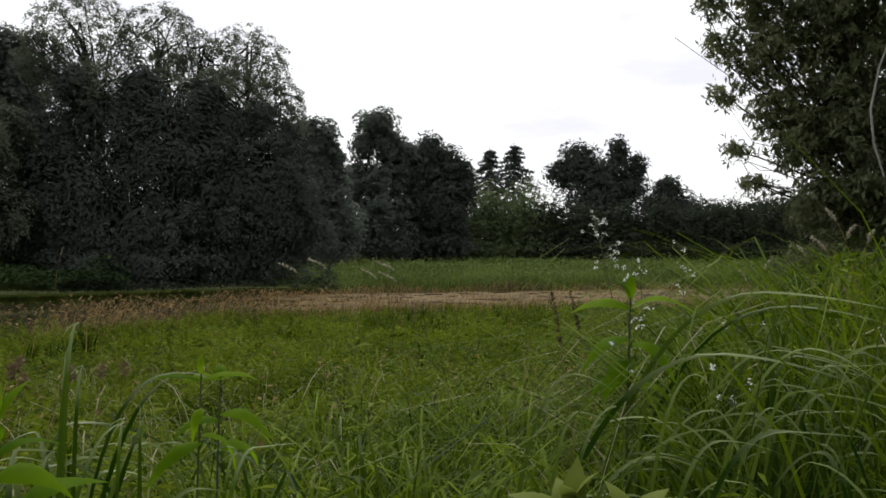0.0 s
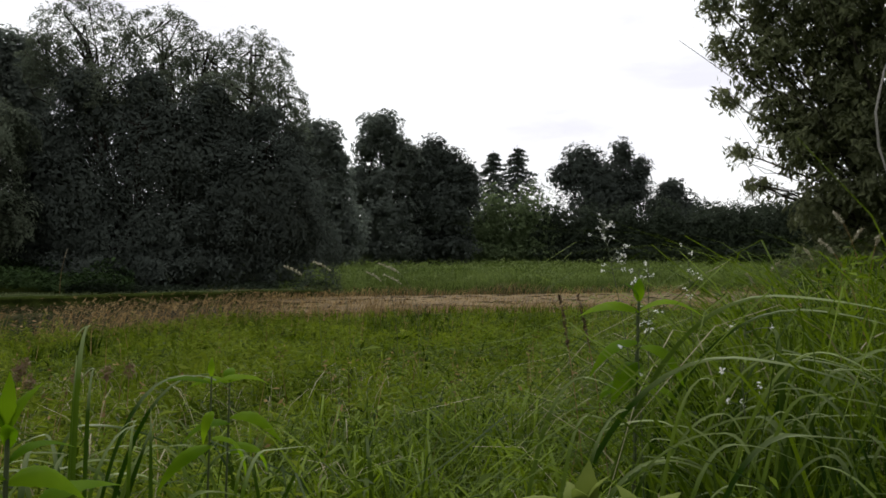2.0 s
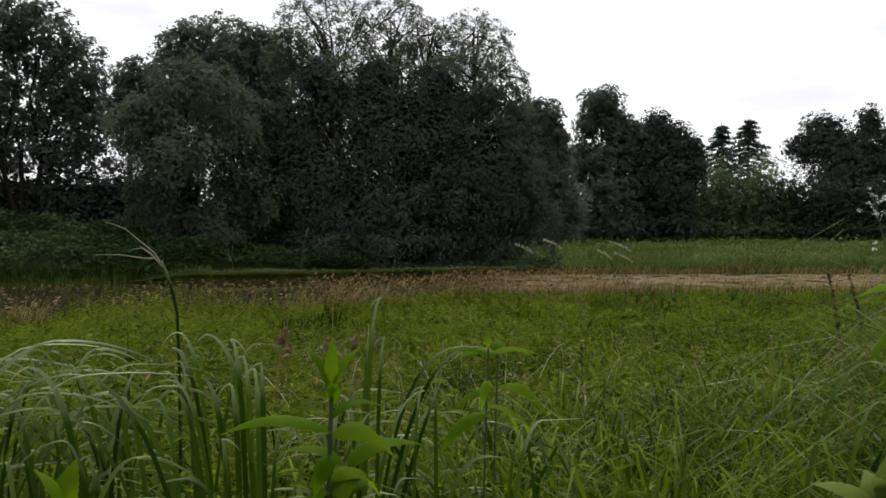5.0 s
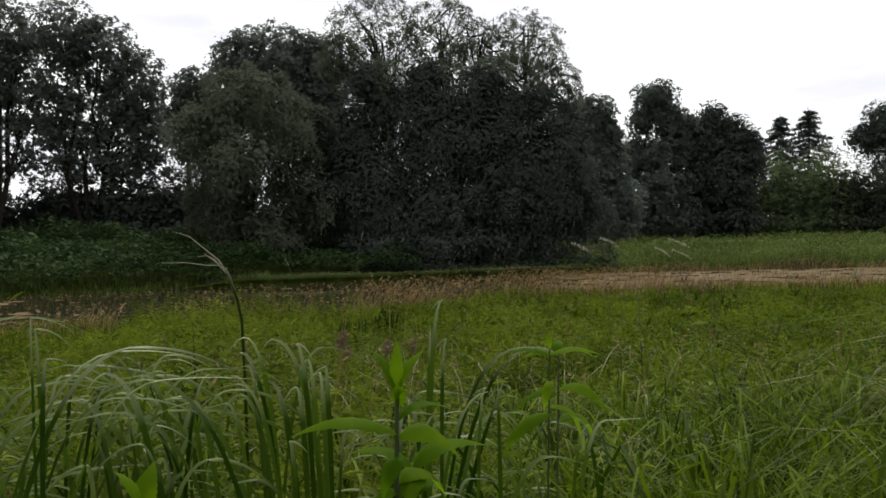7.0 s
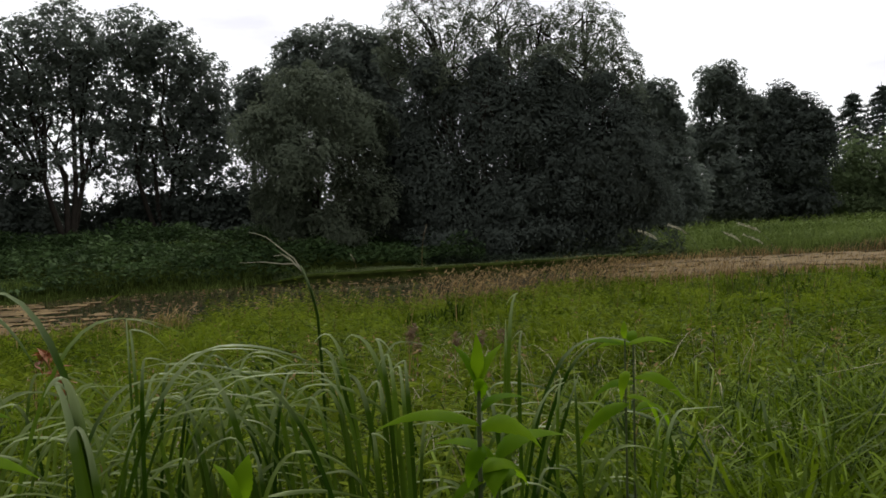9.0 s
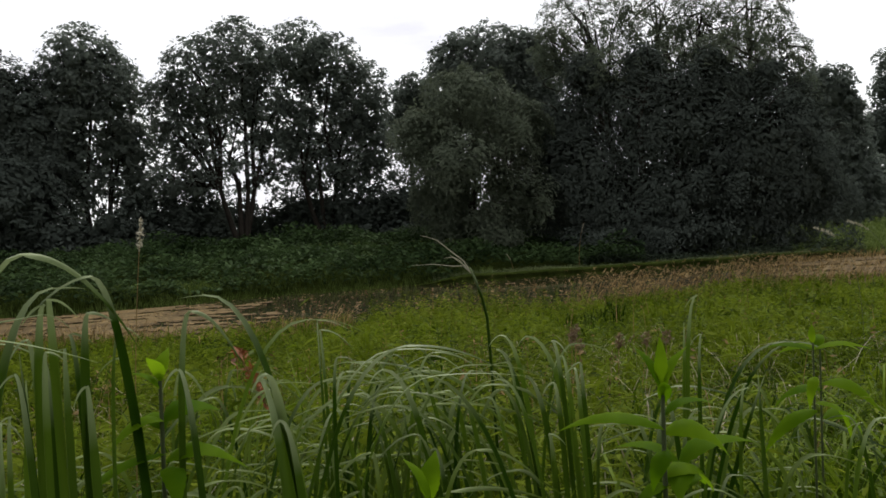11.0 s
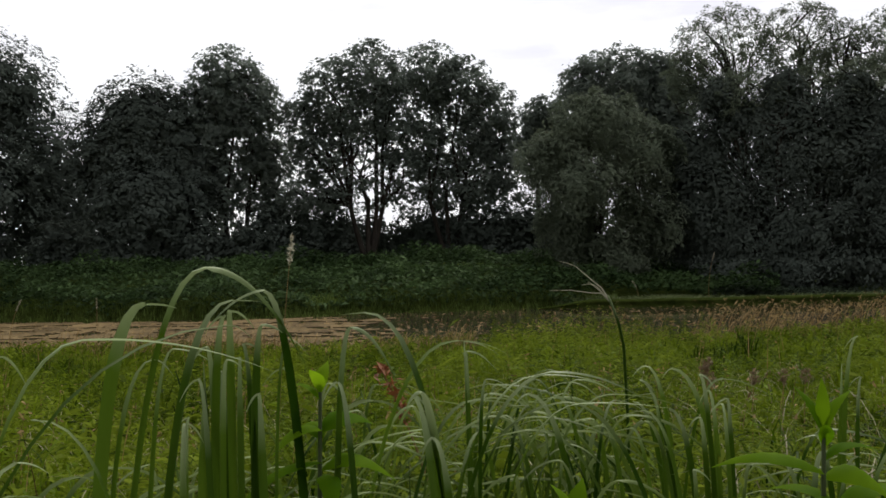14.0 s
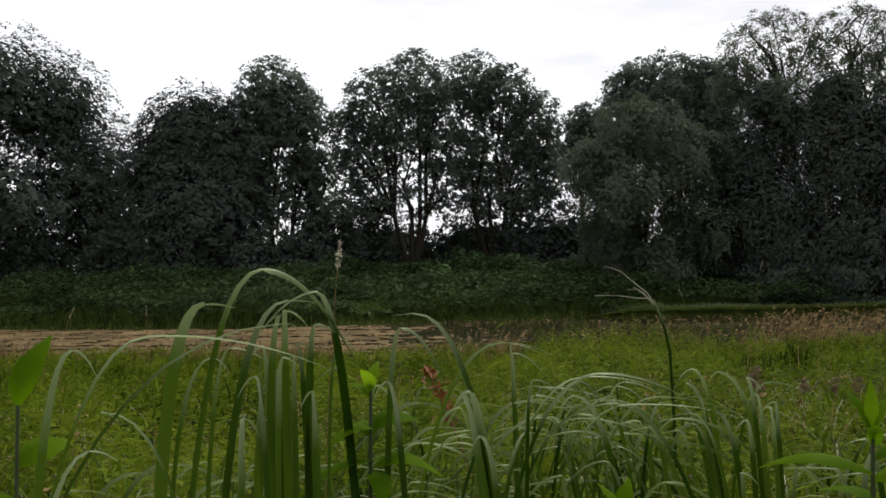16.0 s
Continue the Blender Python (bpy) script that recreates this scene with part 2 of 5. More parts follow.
def tube(points, radii, sides=7):
    """A tapered tube through the points."""
    p, r = np.asarray(points, float), np.asarray(radii, float)
    d = unit(np.gradient(p, axis=0))
    ref = np.where(np.abs(d[:, 2:3]) > 0.9, np.array([[1.0, 0, 0]]), np.array([[0, 0, 1.0]]))
    a = unit(np.cross(d, ref))
    b = np.cross(d, a)
    t = np.linspace(0, 2 * math.pi, sides, endpoint=False)
    v = p[:, None] + r[:, None, None] * (np.cos(t)[None, :, None] * a[:, None] + np.sin(t)[None, :, None] * b[:, None])
    i, j = np.meshgrid(np.arange(len(p) - 1), np.arange(sides), indexing="ij")
    k = (j + 1) % sides
    f = np.stack([i * sides + j, i * sides + k, (i + 1) * sides + k, (i + 1) * sides + j], -1).reshape(-1, 4)
    return v.reshape(-1, 3), f


def polar(az, r):
    """x, y from a bearing (degrees, to the left of the y axis) and a distance from the first eye."""
    return -np.sin(np.radians(az)) * r, np.cos(np.radians(az)) * r


# ---- the ground, the river ----
NEAR_SHORE = [(200, 60), (60, 35), (12, 27), (0, 24.6), (-4.8, 20.8), (-7.7, 16.6), (-9.1, 14.6), (-10.7, 13.7),
              (-11.5, 11.9), (-12.7, 11.0), (-15.2, 10.7), (-17.5, 9.7), (-22.5, 7.3), (-40, 2), (-200, -40)]
FAR_SHORE = [(200, 95), (60, 50), (5, 36.2), (-4, 33.8), (-7.5, 32.0), (-10, 30), (-13, 27.8), (-17.5, 25.3), (-21.5, 21.8),
             (-25, 17), (-30, 14.5), (-45, 9), (-200, -22)]


def shore(line):
    """A shoreline as distance by bearing."""
    p = np.array(line, float)
    s = np.linspace(0, len(p) - 1, 800)
    x, y = (np.interp(s, np.arange(len(p)), p[:, k]) for k in (0, 1))
    return np.degrees(np.arctan2(-x, y)), np.hypot(x, y)


NEAR, FAR = shore(NEAR_SHORE), shore(FAR_SHORE)


def shores(x, y):
    az, r = np.degrees(np.arctan2(-x, y)), np.hypot(x, y)
    jag = 0.35 * wave(x, y, 1.1, 3)
    rn = np.interp(az, *NEAR, left=9e3, right=9e3) + jag
    rf = np.interp(az, *FAR, left=9.1e3, right=9.1e3) + jag * 0.5
    return az, r, rn, rf


def ground(x, y):
    """The height of the ground."""
    x, y = np.asarray(x, float), np.asarray(y, float)
    az, r, rn, rf = shores(x, y)
    near = np.maximum(0.86 - 0.047 * np.minimum(r, 30), 0.09) + 0.05 * wave(x, y, 1.7)
    near = np.where(rn > 1e3, np.maximum(near, 0.35), near)
    near = near * np.clip((rn - r) / 2.0 + 0.15, 0, 1) - 0.25 * np.clip(1 - (rn - r) / 0.6, 0, 1)
    bank = np.clip((az - 20) / 12, 0, 1)
    bank = bank * bank * (3 - 2 * bank)
    away = r - rf
    low = np.clip((az - 6) / 4, 0, 1) * np.clip((38 - az) / 4, 0, 1)
    high = 0.28 - 0.16 * low + 1.30 * bank * np.clip(away / 8.0, 0, 1) + 0.10 * (1 - 0.8 * low) * wave(x, y, 4.0, 1) + 0.004 * np.clip(away, 0, 60)
    far = high * np.clip(away / 0.8, 0, 1) - 0.25 * np.clip(1 - away / 0.5, 0, 1)
    return np.where(r < rn, near, np.where(r > rf, far, -0.45))


def build_ground():
    rings = np.concatenate([[0.02], np.geomspace(0.5, 60, 110), np.geomspace(63, 900, 24)])
    az = np.linspace(-180, 180, 241)[:-1]
    a, r = np.meshgrid(az, rings, indexing="ij")
    x, y = polar(a, r)
    v = np.stack([x, y, ground(x, y)], -1).reshape(-1, 3)
    n, m = len(az), len(rings)
    i, j = np.meshgrid(np.arange(n), np.arange(m - 1), indexing="ij")
    k = (i + 1) % n
    f = np.stack([i * m + j, k * m + j, k * m + j + 1, i * m + j + 1], -1).reshape(-1, 4)
    ob = part("ground", mesh_of("ground", v, f[:, ::-1]), SOIL)
    tagged(ob, "dark earth of a river meadow and its banks", "ground", kind="structure")


build_ground()


def build_water():
    az = np.linspace(-70, 95, 166)
    s = np.linspace(0, 1, 12)
    rn, rf = np.interp(az, *NEAR), np.interp(az, *FAR)
    r = rn[:, None] - 1.3 + (rf - rn + 2.2)[:, None] * s
    x, y = polar(az[:, None], r)
    v = np.stack([x, y, np.zeros_like(x)], -1).reshape(-1, 3)
    i, j = np.meshgrid(np.arange(len(az) - 1), np.arange(11), indexing="ij")
    f = np.stack([i * 12 + j, (i + 1) * 12 + j, (i + 1) * 12 + j + 1, i * 12 + j + 1], -1).reshape(-1, 4)
    ob = part("water", mesh_of("water", v, f[:, ::-1]), WATER)
    tagged(ob, "still murky brown river between grassy banks", "river", kind="structure")


build_water()


def scatter(n, az0, az1, r0, r1):
    """Even random places in a sector."""
    az = rng.uniform(az0, az1, n)
    r = np.sqrt(rng.uniform(r0 * r0, r1 * r1, n))
    return polar(az, r)


def river_places(n, az0, az1, lo, hi):
    """Random places on the river, lo and hi as shares of its width."""
    az, s = rng.uniform(az0, az1, n), rng.uniform(lo, hi, n)
    rn, rf = np.interp(az, *NEAR), np.interp(az, *FAR)
    return az, s, *polar(az, rn + (rf - rn) * s)


def build_scum():
    """Mats of tan floating weed, with ragged edges and open water between."""
    az = np.linspace(-60, 92, 900)
    s = np.linspace(-0.14, 0.97, 50)
    rn, rf = np.interp(az, *NEAR), np.interp(az, *FAR)
    r = rn[:, None] + (rf - rn)[:, None] * s
    x, y = polar(az[:, None], r)
    z = 0.012 + 0.008 * wave(x, y, 0.35, 2)
    v = np.stack([x, y, z], -1).reshape(-1, 3)
    m = len(s)
    i, j = np.meshgrid(np.arange(len(az) - 1), np.arange(m - 1), indexing="ij")
    f = np.stack([i * m + j, (i + 1) * m + j, (i + 1) * m + j + 1, i * m + j + 1], -1)
    xc, yc, a = x[:-1, :-1], y[:-1, :-1], np.broadcast_to(az[:-1, None], i.shape)
    rc = np.hypot(xc, yc)
    warp = 0.5 * wave(xc, yc, 0.8, 8)
    streak = 0.8 * wave(a * 0.25, rc + warp, 0.5, 5) + 0.8 * wave(a * 0.6 + warp, rc, 0.26, 6) + 0.7 * wave(xc, yc, 0.3, 7)
    left = np.clip((a - 34) / 10, 0, 1)
    keep = streak > -0.55 + 0.2 * np.clip((a - 5) / 8, 0, 1) + 1.7 * np.clip((a - 9) / 6, 0, 1) * np.clip((50 - a) / 11, 0, 1) - 0.12 * left + 0.5 * np.clip((a - 31) / 3, 0, 1) * np.clip((50 - a) / 11, 0, 1)
    ob = part("floating_weed", mesh_of("floating_weed", v, f[keep].reshape(-1, 4)[:, ::-1]), SCUM)
    tagged(ob, "tan mat of floating weed on the river", "floating weed", kind="stuff")


build_scum()

# ---- trees ----
EYE_Z = EYE


def tree(name, label, az, r, lobes, leaf, count, size, stems=((0, 0),), bark=BARK, girth=0.22, clump=0.34, hang=0.0, length=1.6,
         twigs=7, group="", hollow=0.30, flat=0.75, fork=0.35, core=0.12, fill=1.2, loose=0.08, unrest=0.4, sag=2.5):
    """A tree: stems, limbs and a crown of leaves in clumps. Each lobe: bearing and rise of its middle, half its width and
    height (degrees as seen from the first eye), and metres behind the trunk."""
    if group == "meadow edge":
        lobes = lobes + [(az + 1.0, 0.35, 1.7, 1.1, -0.6), (az - 1.0, 0.35, 1.7, 1.1, -0.6)]
    if r > 55:
        core = max(core, 0.35)
    if r > 20:
        count, size = (int(count * 1.75), size * 0.80) if hollow > 0.4 else (int(count * 2.1), size * 0.62)
    x0, y0 = polar(az, r)
    z0 = float(ground(x0, y0))
    out = np.array(polar(az, 1.0))
    side = np.array([out[1], -out[0]])
    top = Vector((x0, y0, z0))
    thing = new(name)
    thing.location = top
    k = r * math.pi / 180
    crowns, cores, limbs, turns, core_turns = [], [], [], [], []
    stem_tops = []
    wood = []
    for lean, spread in stems:
        low = np.array([lean * 0.25, 0.12 * lean, -0.15])
        height = min(l[1] for l in lobes) * k + EYE_Z - z0
        height = max(height, 1.0)
        high = np.array([lean + spread, 0.3 * spread, height])
        mid = (low + high) / 2 + np.array([0.25 * lean, 0.1, 0.0])
        wood.append(tube([low, low * 0.6 + mid * 0.4, mid, high], np.array([1.25, 1.0, 0.85, 0.6]) * girth / max(1, len(stems)) ** 0.5, 8))
        stem_tops.append(high)
    weights = np.array([l[2] * l[3] * (l[5] if len(l) > 5 else 1.0) for l in lobes])
    weights = weights / weights.sum()
    for (la, le, ha, he, back, *_), share in zip(lobes, weights):
        c = np.array([-(la - az) * k, back, EYE_Z + r * math.tan(math.radians(le)) - z0])
        half = np.array([ha * k, max(ha * k * flat, 0.8), he * k]) * (1.13 if r > 30 else 1.0)
        a, b, h = half
        skin = 4 * math.pi * (((a * b) ** 1.6 + (a * h) ** 1.6 + (b * h) ** 1.6) / 3) ** (1 / 1.6)
        m = int(np.clip(skin / (math.pi * clump ** 2) * fill * (_[0] if _ else 1), 10, 900))
        d = unit(rng.normal(size=(m, 3)))
        centres = c + d * half * (hollow + (1 - hollow) * rng.uniform(0, 1, (m, 1)) ** 0.45)
        n = int(count * share)
        pick = rng.integers(0, m, n)
        own = (clump * rng.uniform(0.6, 1.35, m))[pick][:, None]
        # each spray is a shallow dome of leaves that looks outwards and up
        crest = unit(d / half * half.mean() + np.array([0, 0, 0.75]) + (0.1 + 0.6 * unrest) * rng.normal(size=(m, 3)))[pick]
        flatly = rng.normal(size=(n, 3))
        flatly = unit(flatly - crest * (flatly * crest).sum(1, keepdims=True))
        rho = rng.uniform(0, 1, (n, 1)) ** 0.6
        leaves = centres[pick] + flatly * rho * own * 1.1 + crest * own * (0.18 * rng.normal(size=(n, 1)) - 0.45 * rho ** 2)
        free = int(n * loose)
        leaves[:free] = c + unit(rng.normal(size=(free, 3))) * half * rng.uniform(0, 1, (free, 1)) ** 0.38
        leaves[:, 2] -= hang * rng.uniform(0, 1, n) ** 2 * own[:, 0] * sag
        crowns.append(leaves)
        turns.append(crest + 0.6 * flatly * rho)
        q = int(n * core)
        way_out = unit(rng.normal(size=(q, 3)))
        cores.append(c + way_out * half * 0.72 * rng.uniform(0, 1, (q, 1)) ** 0.45)
        core_turns.append(way_out)
        start = min(stem_tops, key=lambda s: abs(s[0] - c[0]))
        start = start * (1 - fork * 0.3)
        bend = (start + c) / 2 + np.array([0, 0, 0.12 * abs(c[2] - start[2])])
        bend = bend + rng.normal(size=3) * (0.07 if r > 20 else 0.02) * np.linalg.norm(c - start)
        tips = [c + half * np.array([rng.uniform(-0.55, 0.55), rng.uniform(-0.4, 0.4), rng.uniform(0.4, 0.75)]) for _k in range(2)]
        knees = [c * 0.5 + t * 0.5 + half * rng.normal(size=3) * 0.12 for t in tips]
        limb = [tube([start, bend, c * 0.8 + bend * 0.2, knees[0], tips[0]], np.array([0.42, 0.30, 0.19, 0.11, 0.04]) * girth, 6),
                tube([bend, (bend + c) / 2 + half * rng.normal(size=3) * 0.12, knees[1], tips[1]], np.array([0.26, 0.18, 0.10, 0.04]) * girth, 5)]
        limb = limb[:1] if r < 20 else limb
        for t in centres[rng.permutation(m)[:twigs]]:
            u = rng.uniform(0.25, 1.0)
            root = (start * (1 - u) + c * u if u < 0.85 else c + np.array([0, 0, half[2] * rng.uniform(0, 0.5)])) + np.array([0, 0, 0.1])
            far = np.linalg.norm(t - root)
            knee = root * 0.65 + t * 0.35 + rng.normal(size=3) * 0.10 * far + np.array([0, 0, 0.06 * far])
            bow = root * 0.3 + t * 0.7 + rng.normal(size=3) * 0.10 * far
            limb.append(tube([root, knee, bow, t], np.array([0.17, 0.11, 0.07, 0.025]) * girth, 5))
        limbs.append(join(*limb))

    def turned(p):
        return np.stack([p[:, 0] * side[0] + p[:, 1] * out[0], p[:, 0] * side[1] + p[:, 1] * out[1], p[:, 2]], -1)

    def spread_out(p, way=None):
        p = turned(p)
        ok = p[:, 2] + z0 > np.maximum(ground(p[:, 0] + x0, p[:, 1] + y0), 0) + 0.15
        return p[ok], None if way is None else turned(way)[ok]

    (outer, way), (inner, inner_way) = spread_out(np.concatenate(crowns), np.concatenate(turns)), spread_out(np.concatenate(cores), np.concatenate(core_turns))

    def placed(cloud):
        v, f = cloud
        return np.stack([v[:, 0] * side[0] + v[:, 1] * out[0], v[:, 0] * side[1] + v[:, 1] * out[1], v[:, 2]], -1), f

    for w in wood:
        part("trunk", mesh_of("trunk", *placed(w)), bark, thing)
    for w in limbs:
        part("limb", mesh_of("limb", *placed(w)), bark, thing)
    fine = leaf_cloud(outer, size, 0.12, length, hang=hang, facing=way, unrest=unrest)
    part("crown", mesh_of("crown", *(join(fine, leaf_cloud(inner, size * 2.1, 0.1, min(length, 1.6), facing=inner_way, unrest=unrest)) if len(inner) else fine)), leaf, thing)
    tagged(thing, label, "bush" if "bush" in name else "tree", group)
    return thing


# the wood on the high far bank
tree("deciduous_tree", "tall dense dark-leaved tree on the leafy bank", 71, 50,
     [(72.5, 11.6, 6.0, 3.8, 0), (68.2, 10.2, 3.7, 3.7, 0), (76, 9, 5, 5, 1), (66, 6, 4.5, 4.5, 0), (72, 4.5, 7, 4, -1), (65, 2.8, 4, 2.5, 0), (79, 4, 5, 4, 0)],
     DARK_LEAF, 27000, 0.19, ((0, 0), (-0.6, -0.6)), group="bank wood", core=0.34, fill=1.6, unrest=0.16)
tree("deciduous_tree", "rounded dense dark tree in the bank wood", 60.2, 44,
     [(60.2, 8.8, 3.2, 3.6, 0), (62, 6.5, 2.6, 4, 0), (58.5, 7, 2.6, 4.4, 0), (60, 4, 3.8, 3.2, -1)],
     DARK_LEAF, 19000, 0.17, ((0, 0),), group="bank wood", core=0.34, fill=1.6, unrest=0.16)
tree("deciduous_tree", "tall maple with gaps low in its crown", 54.6, 44,
     [(55.2, 11.9, 2.2, 2.3, 0), (53.6, 10.0, 2.3, 2.6, 0), (56.5, 9, 2.0, 3.6, 0), (52.8, 7.0, 1.7, 1.8, 0.5), (56, 5, 2.0, 2.8, 0), (52.5, 4.0, 1.2, 1.2, 0), (53.2, 6.0, 2.4, 2.8, 0.5, 0.4)],
     MAPLE_LEAF, 12000, 0.17, ((0.3, 0.2), (-0.4, -0.3)), group="bank wood", length=1.3, clump=0.36, hollow=0.5)
tree("deciduous_tree", "spreading maple with several bare stems", 46.2, 43,
     [(45.6, 12.4, 2.3, 2.3, 0), (48.2, 11.2, 2.2, 2.4, 0), (50.2, 9.4, 1.5, 1.9, 0), (44.6, 9.6, 1.6, 2.6, 0), (47.2, 9.0, 2.2, 1.5, 1), (49.6, 7.2, 1.7, 1.4, 0), (50.4, 4.6, 1.5, 1.2, 0), (44.4, 7.0, 0.9, 0.6, 0.5), (48.9, 4.4, 0.8, 0.8, 0), (46.4, 6.6, 3.4, 2.8, 0.5, 0.30), (48.4, 5.0, 2.2, 1.6, 0.5, 0.5), (43.6, 5.4, 1.3, 1.9, 0.5, 0.45)],
     MAPLE_LEAF, 12500, 0.17, ((0.15, 0.7), (-0.15, -0.8), (-0.05, 0.1), (0.2, 0.3)), girth=0.30, group="bank wood", core=0.02, fill=1.5, length=1.3, clump=0.36, hollow=0.5)
tree("deciduous_tree", "tall maple with an open base on the bank", 40.7, 44,
     [(41.8, 12.4, 2.0, 2.1, 0), (39.6, 11.3, 2.0, 2.2, 0), (37.6, 9.5, 1.6, 2.2, 0), (42.3, 8.7, 1.5, 2.2, 0), (39.0, 8.0, 1.5, 1.6, 0), (37.3, 6.5, 1.3, 1.6, 0), (41.4, 6.4, 1.8, 1.0, 0.5), (41.9, 4.6, 1.0, 0.7, 0.5), (38.8, 5.0, 1.7, 1.4, 0), (40.8, 6.6, 2.8, 2.8, 0.5, 0.35), (36.6, 5.2, 1.6, 1.9, 0.5, 0.45)],
     MAPLE_LEAF, 13500, 0.17, ((0.2, 0.5), (-0.3, -0.8), (-0.1, -0.1)), girth=0.24, group="bank wood", core=0.03, fill=1.5, length=1.3, clump=0.36, hollow=0.5)
tree("deciduous_tree", "thin-crowned tree between taller maples", 34.8, 49,
     [(34.4, 9.2, 1.6, 1.4, 0), (35.6, 7.3, 1.1, 1.2, 0), (33.5, 6.8, 1.3, 1.8, 0)],
     MAPLE_LEAF, 4500, 0.17, ((0, 0),), girth=0.16, group="bank wood", length=1.3, clump=0.36, hollow=0.5)
tree("deciduous_tree", "broad tall tree behind the pale willow", 29.5, 47,
     [(29.6, 11.2, 3.0, 2.4, 0), (32, 10.3, 1.6, 2.6, 0), (27.0, 11.0, 1.9, 2.2, 0), (29, 8, 3.4, 2.4, 0), (26.0, 7.8, 1.8, 1.8, 0), (26.2, 9.6, 1.8, 2.6, 0)],
     MAPLE_LEAF, 15000, 0.17, ((0, 0), (0.5, 0.4)), group="bank wood", length=1.3, clump=0.36, hollow=0.5)
tree("willow_tree", "pale feathery grey-green willow at the bank", 31.0, 36.5,
     [(30.8, 9.2, 2.8, 1.9, 0), (33.4, 7.0, 2.8, 2.1, 0), (28.2, 6.8, 2.6, 2.2, 0), (31.5, 4.6, 3.4, 2.4, -0.8), (28.2, 2.6, 2.4, 2.3, 0), (33.2, 2.2, 2.0, 1.8, 0), (30.5, 0.6, 3.0, 1.6, 0)],
     WILLOW_LEAF, 26000, 0.10, ((0, 0), (0.5, 0.3)), fill=1.0, clump=0.48, unrest=0.3, hang=0.6, length=2.6, girth=0.2)
tree("willow_tree", "huge dark willow leaning over the river", 17.5, 37.5,
     [(17.5, 6.0, 6.0, 4.0, 0), (12.2, 4.0, 4.2, 3.6, -1), (23.6, 3.6, 3.6, 3.2, -0.5), (17.0, 1.6, 8.0, 2.6, 0), (10.6, 1.2, 3.4, 2.0, 0), (26.4, 4.8, 1.8, 2.6, 0.5), (10.0, 6.0, 1.8, 2.2, 0.5), (24.5, 1.8, 4.0, 2.6, 0), (24.4, 6.6, 2.2, 2.2, 0), (17.6, -0.7, 9.4, 1.5, 0), (21, 8.6, 3.4, 1.6, 0), (14.4, 8.0, 2.8, 1.6, 0), (19.4, 10.2, 1.7, 1.6, 0), (15.3, 9.8, 1.3, 1.3, 0), (23.3, 9.9, 1.5, 1.7, 0), (11.8, 8.4, 1.4, 1.5, 0)],
     DARK_LEAF, 58000, 0.105, ((0, 0), (0.8, 0.8), (-0.9, -0.8)), girth=0.45, clump=0.5, hang=0.7, length=2.4, core=0.34, flat=0.4, fill=1.2, loose=0.12, unrest=0.15)
tree("willow_tree", "airy willow crown with bare branches against sky", 17.0, 40,
     [(22.9, 12.9, 3.0, 2.7, 0), (18.3, 12.9, 2.3, 2.4, 0), (15.5, 11.7, 1.8, 2.1, 0), (12.8, 11.9, 2.6, 2.4, 0), (10.6, 9.4, 1.4, 1.9, 0), (10.2, 7.2, 1.3, 1.4, 0), (25.0, 11.4, 1.6, 1.8, 0), (14.2, 9.2, 2.6, 1.9, -1.6), (21.2, 9.2, 3.2, 1.9, -1.6), (17.6, 9.2, 2.4, 1.7, -1.6)],
     WILLOW_LEAF, 32000, 0.088, ((-2.2, -1.4), (-0.2, -0.4), (1.8, 1.2)), girth=0.30, clump=0.23, hang=0.3, length=2.2, twigs=16, hollow=0.4, core=0.0, fill=1.1, loose=0.05)

# the far side of the river meadow
tree("deciduous_tree", "dark tree behind the great willow", 8.4, 60,
     [(8.6, 6.9, 1.8, 1.9, 0), (7.4, 5.8, 1.0, 1.6, 0), (9.8, 6.0, 1.3, 2.2, 0), (8.2, 3.6, 2.0, 2.2, 0), (7.4, 1.6, 2.2, 1.8, 0)],
     MAPLE_LEAF, 12000, 0.2, group="meadow edge", length=1.3, clump=0.36, hollow=0.5)
tree("deciduous_tree", "tall tree with see-through top at the meadow edge", 4.4, 72,
     [(4.4, 8.2, 1.5, 1.2, 0), (5.3, 6.8, 0.9, 1.1, 0), (3.6, 6.7, 1.2, 1.3, 0), (4.2, 4.6, 1.7, 1.4, 0), (5.8, 4.4, 1.2, 1.6, 0), (4.2, 2.2, 2.6, 2.2, 0), (2.7, 5.6, 1.1, 1.7, 0.5)],
     MAPLE_LEAF, 9500, 0.22, group="meadow edge", length=1.3, clump=0.36, hollow=0.5)
tree("deciduous_tree", "broad dark tree at the meadow edge", 0.6, 74,
     [(0.9, 6.3, 1.3, 1.4, 0), (2.2, 5.6, 1.1, 1.6, 0), (-0.5, 5.4, 1.2, 1.5, 0), (-1.4, 4.4, 0.9, 1.6, 0), (0.5, 3.0, 2.8, 2.4, 0), (1.6, 4.6, 1.6, 1.8, -0.5)],
     DARK_LEAF, 13000, 0.22, group="meadow edge")
tree("deciduous_tree", "two-headed tree with ragged tops at the meadow edge", -10.2, 88,
     [(-9.0, 5.8, 1.5, 1.3, 0), (-11.5, 6.2, 0.9, 1.2, 0), (-12.7, 5.4, 0.8, 0.9, 0), (-7.8, 4.9, 1.1, 1.1, 0), (-10.2, 4.8, 2.2, 1.2, 0), (-12.2, 4.2, 1.4, 1.2, 0), (-10.4, 3.2, 2.8, 2.0, 0), (-10.4, 1.4, 3.4, 1.6, 0)],
     DARK_LEAF, 13000, 0.24, ((0.5, 1.6), (-0.4, -1.6)), group="meadow edge")
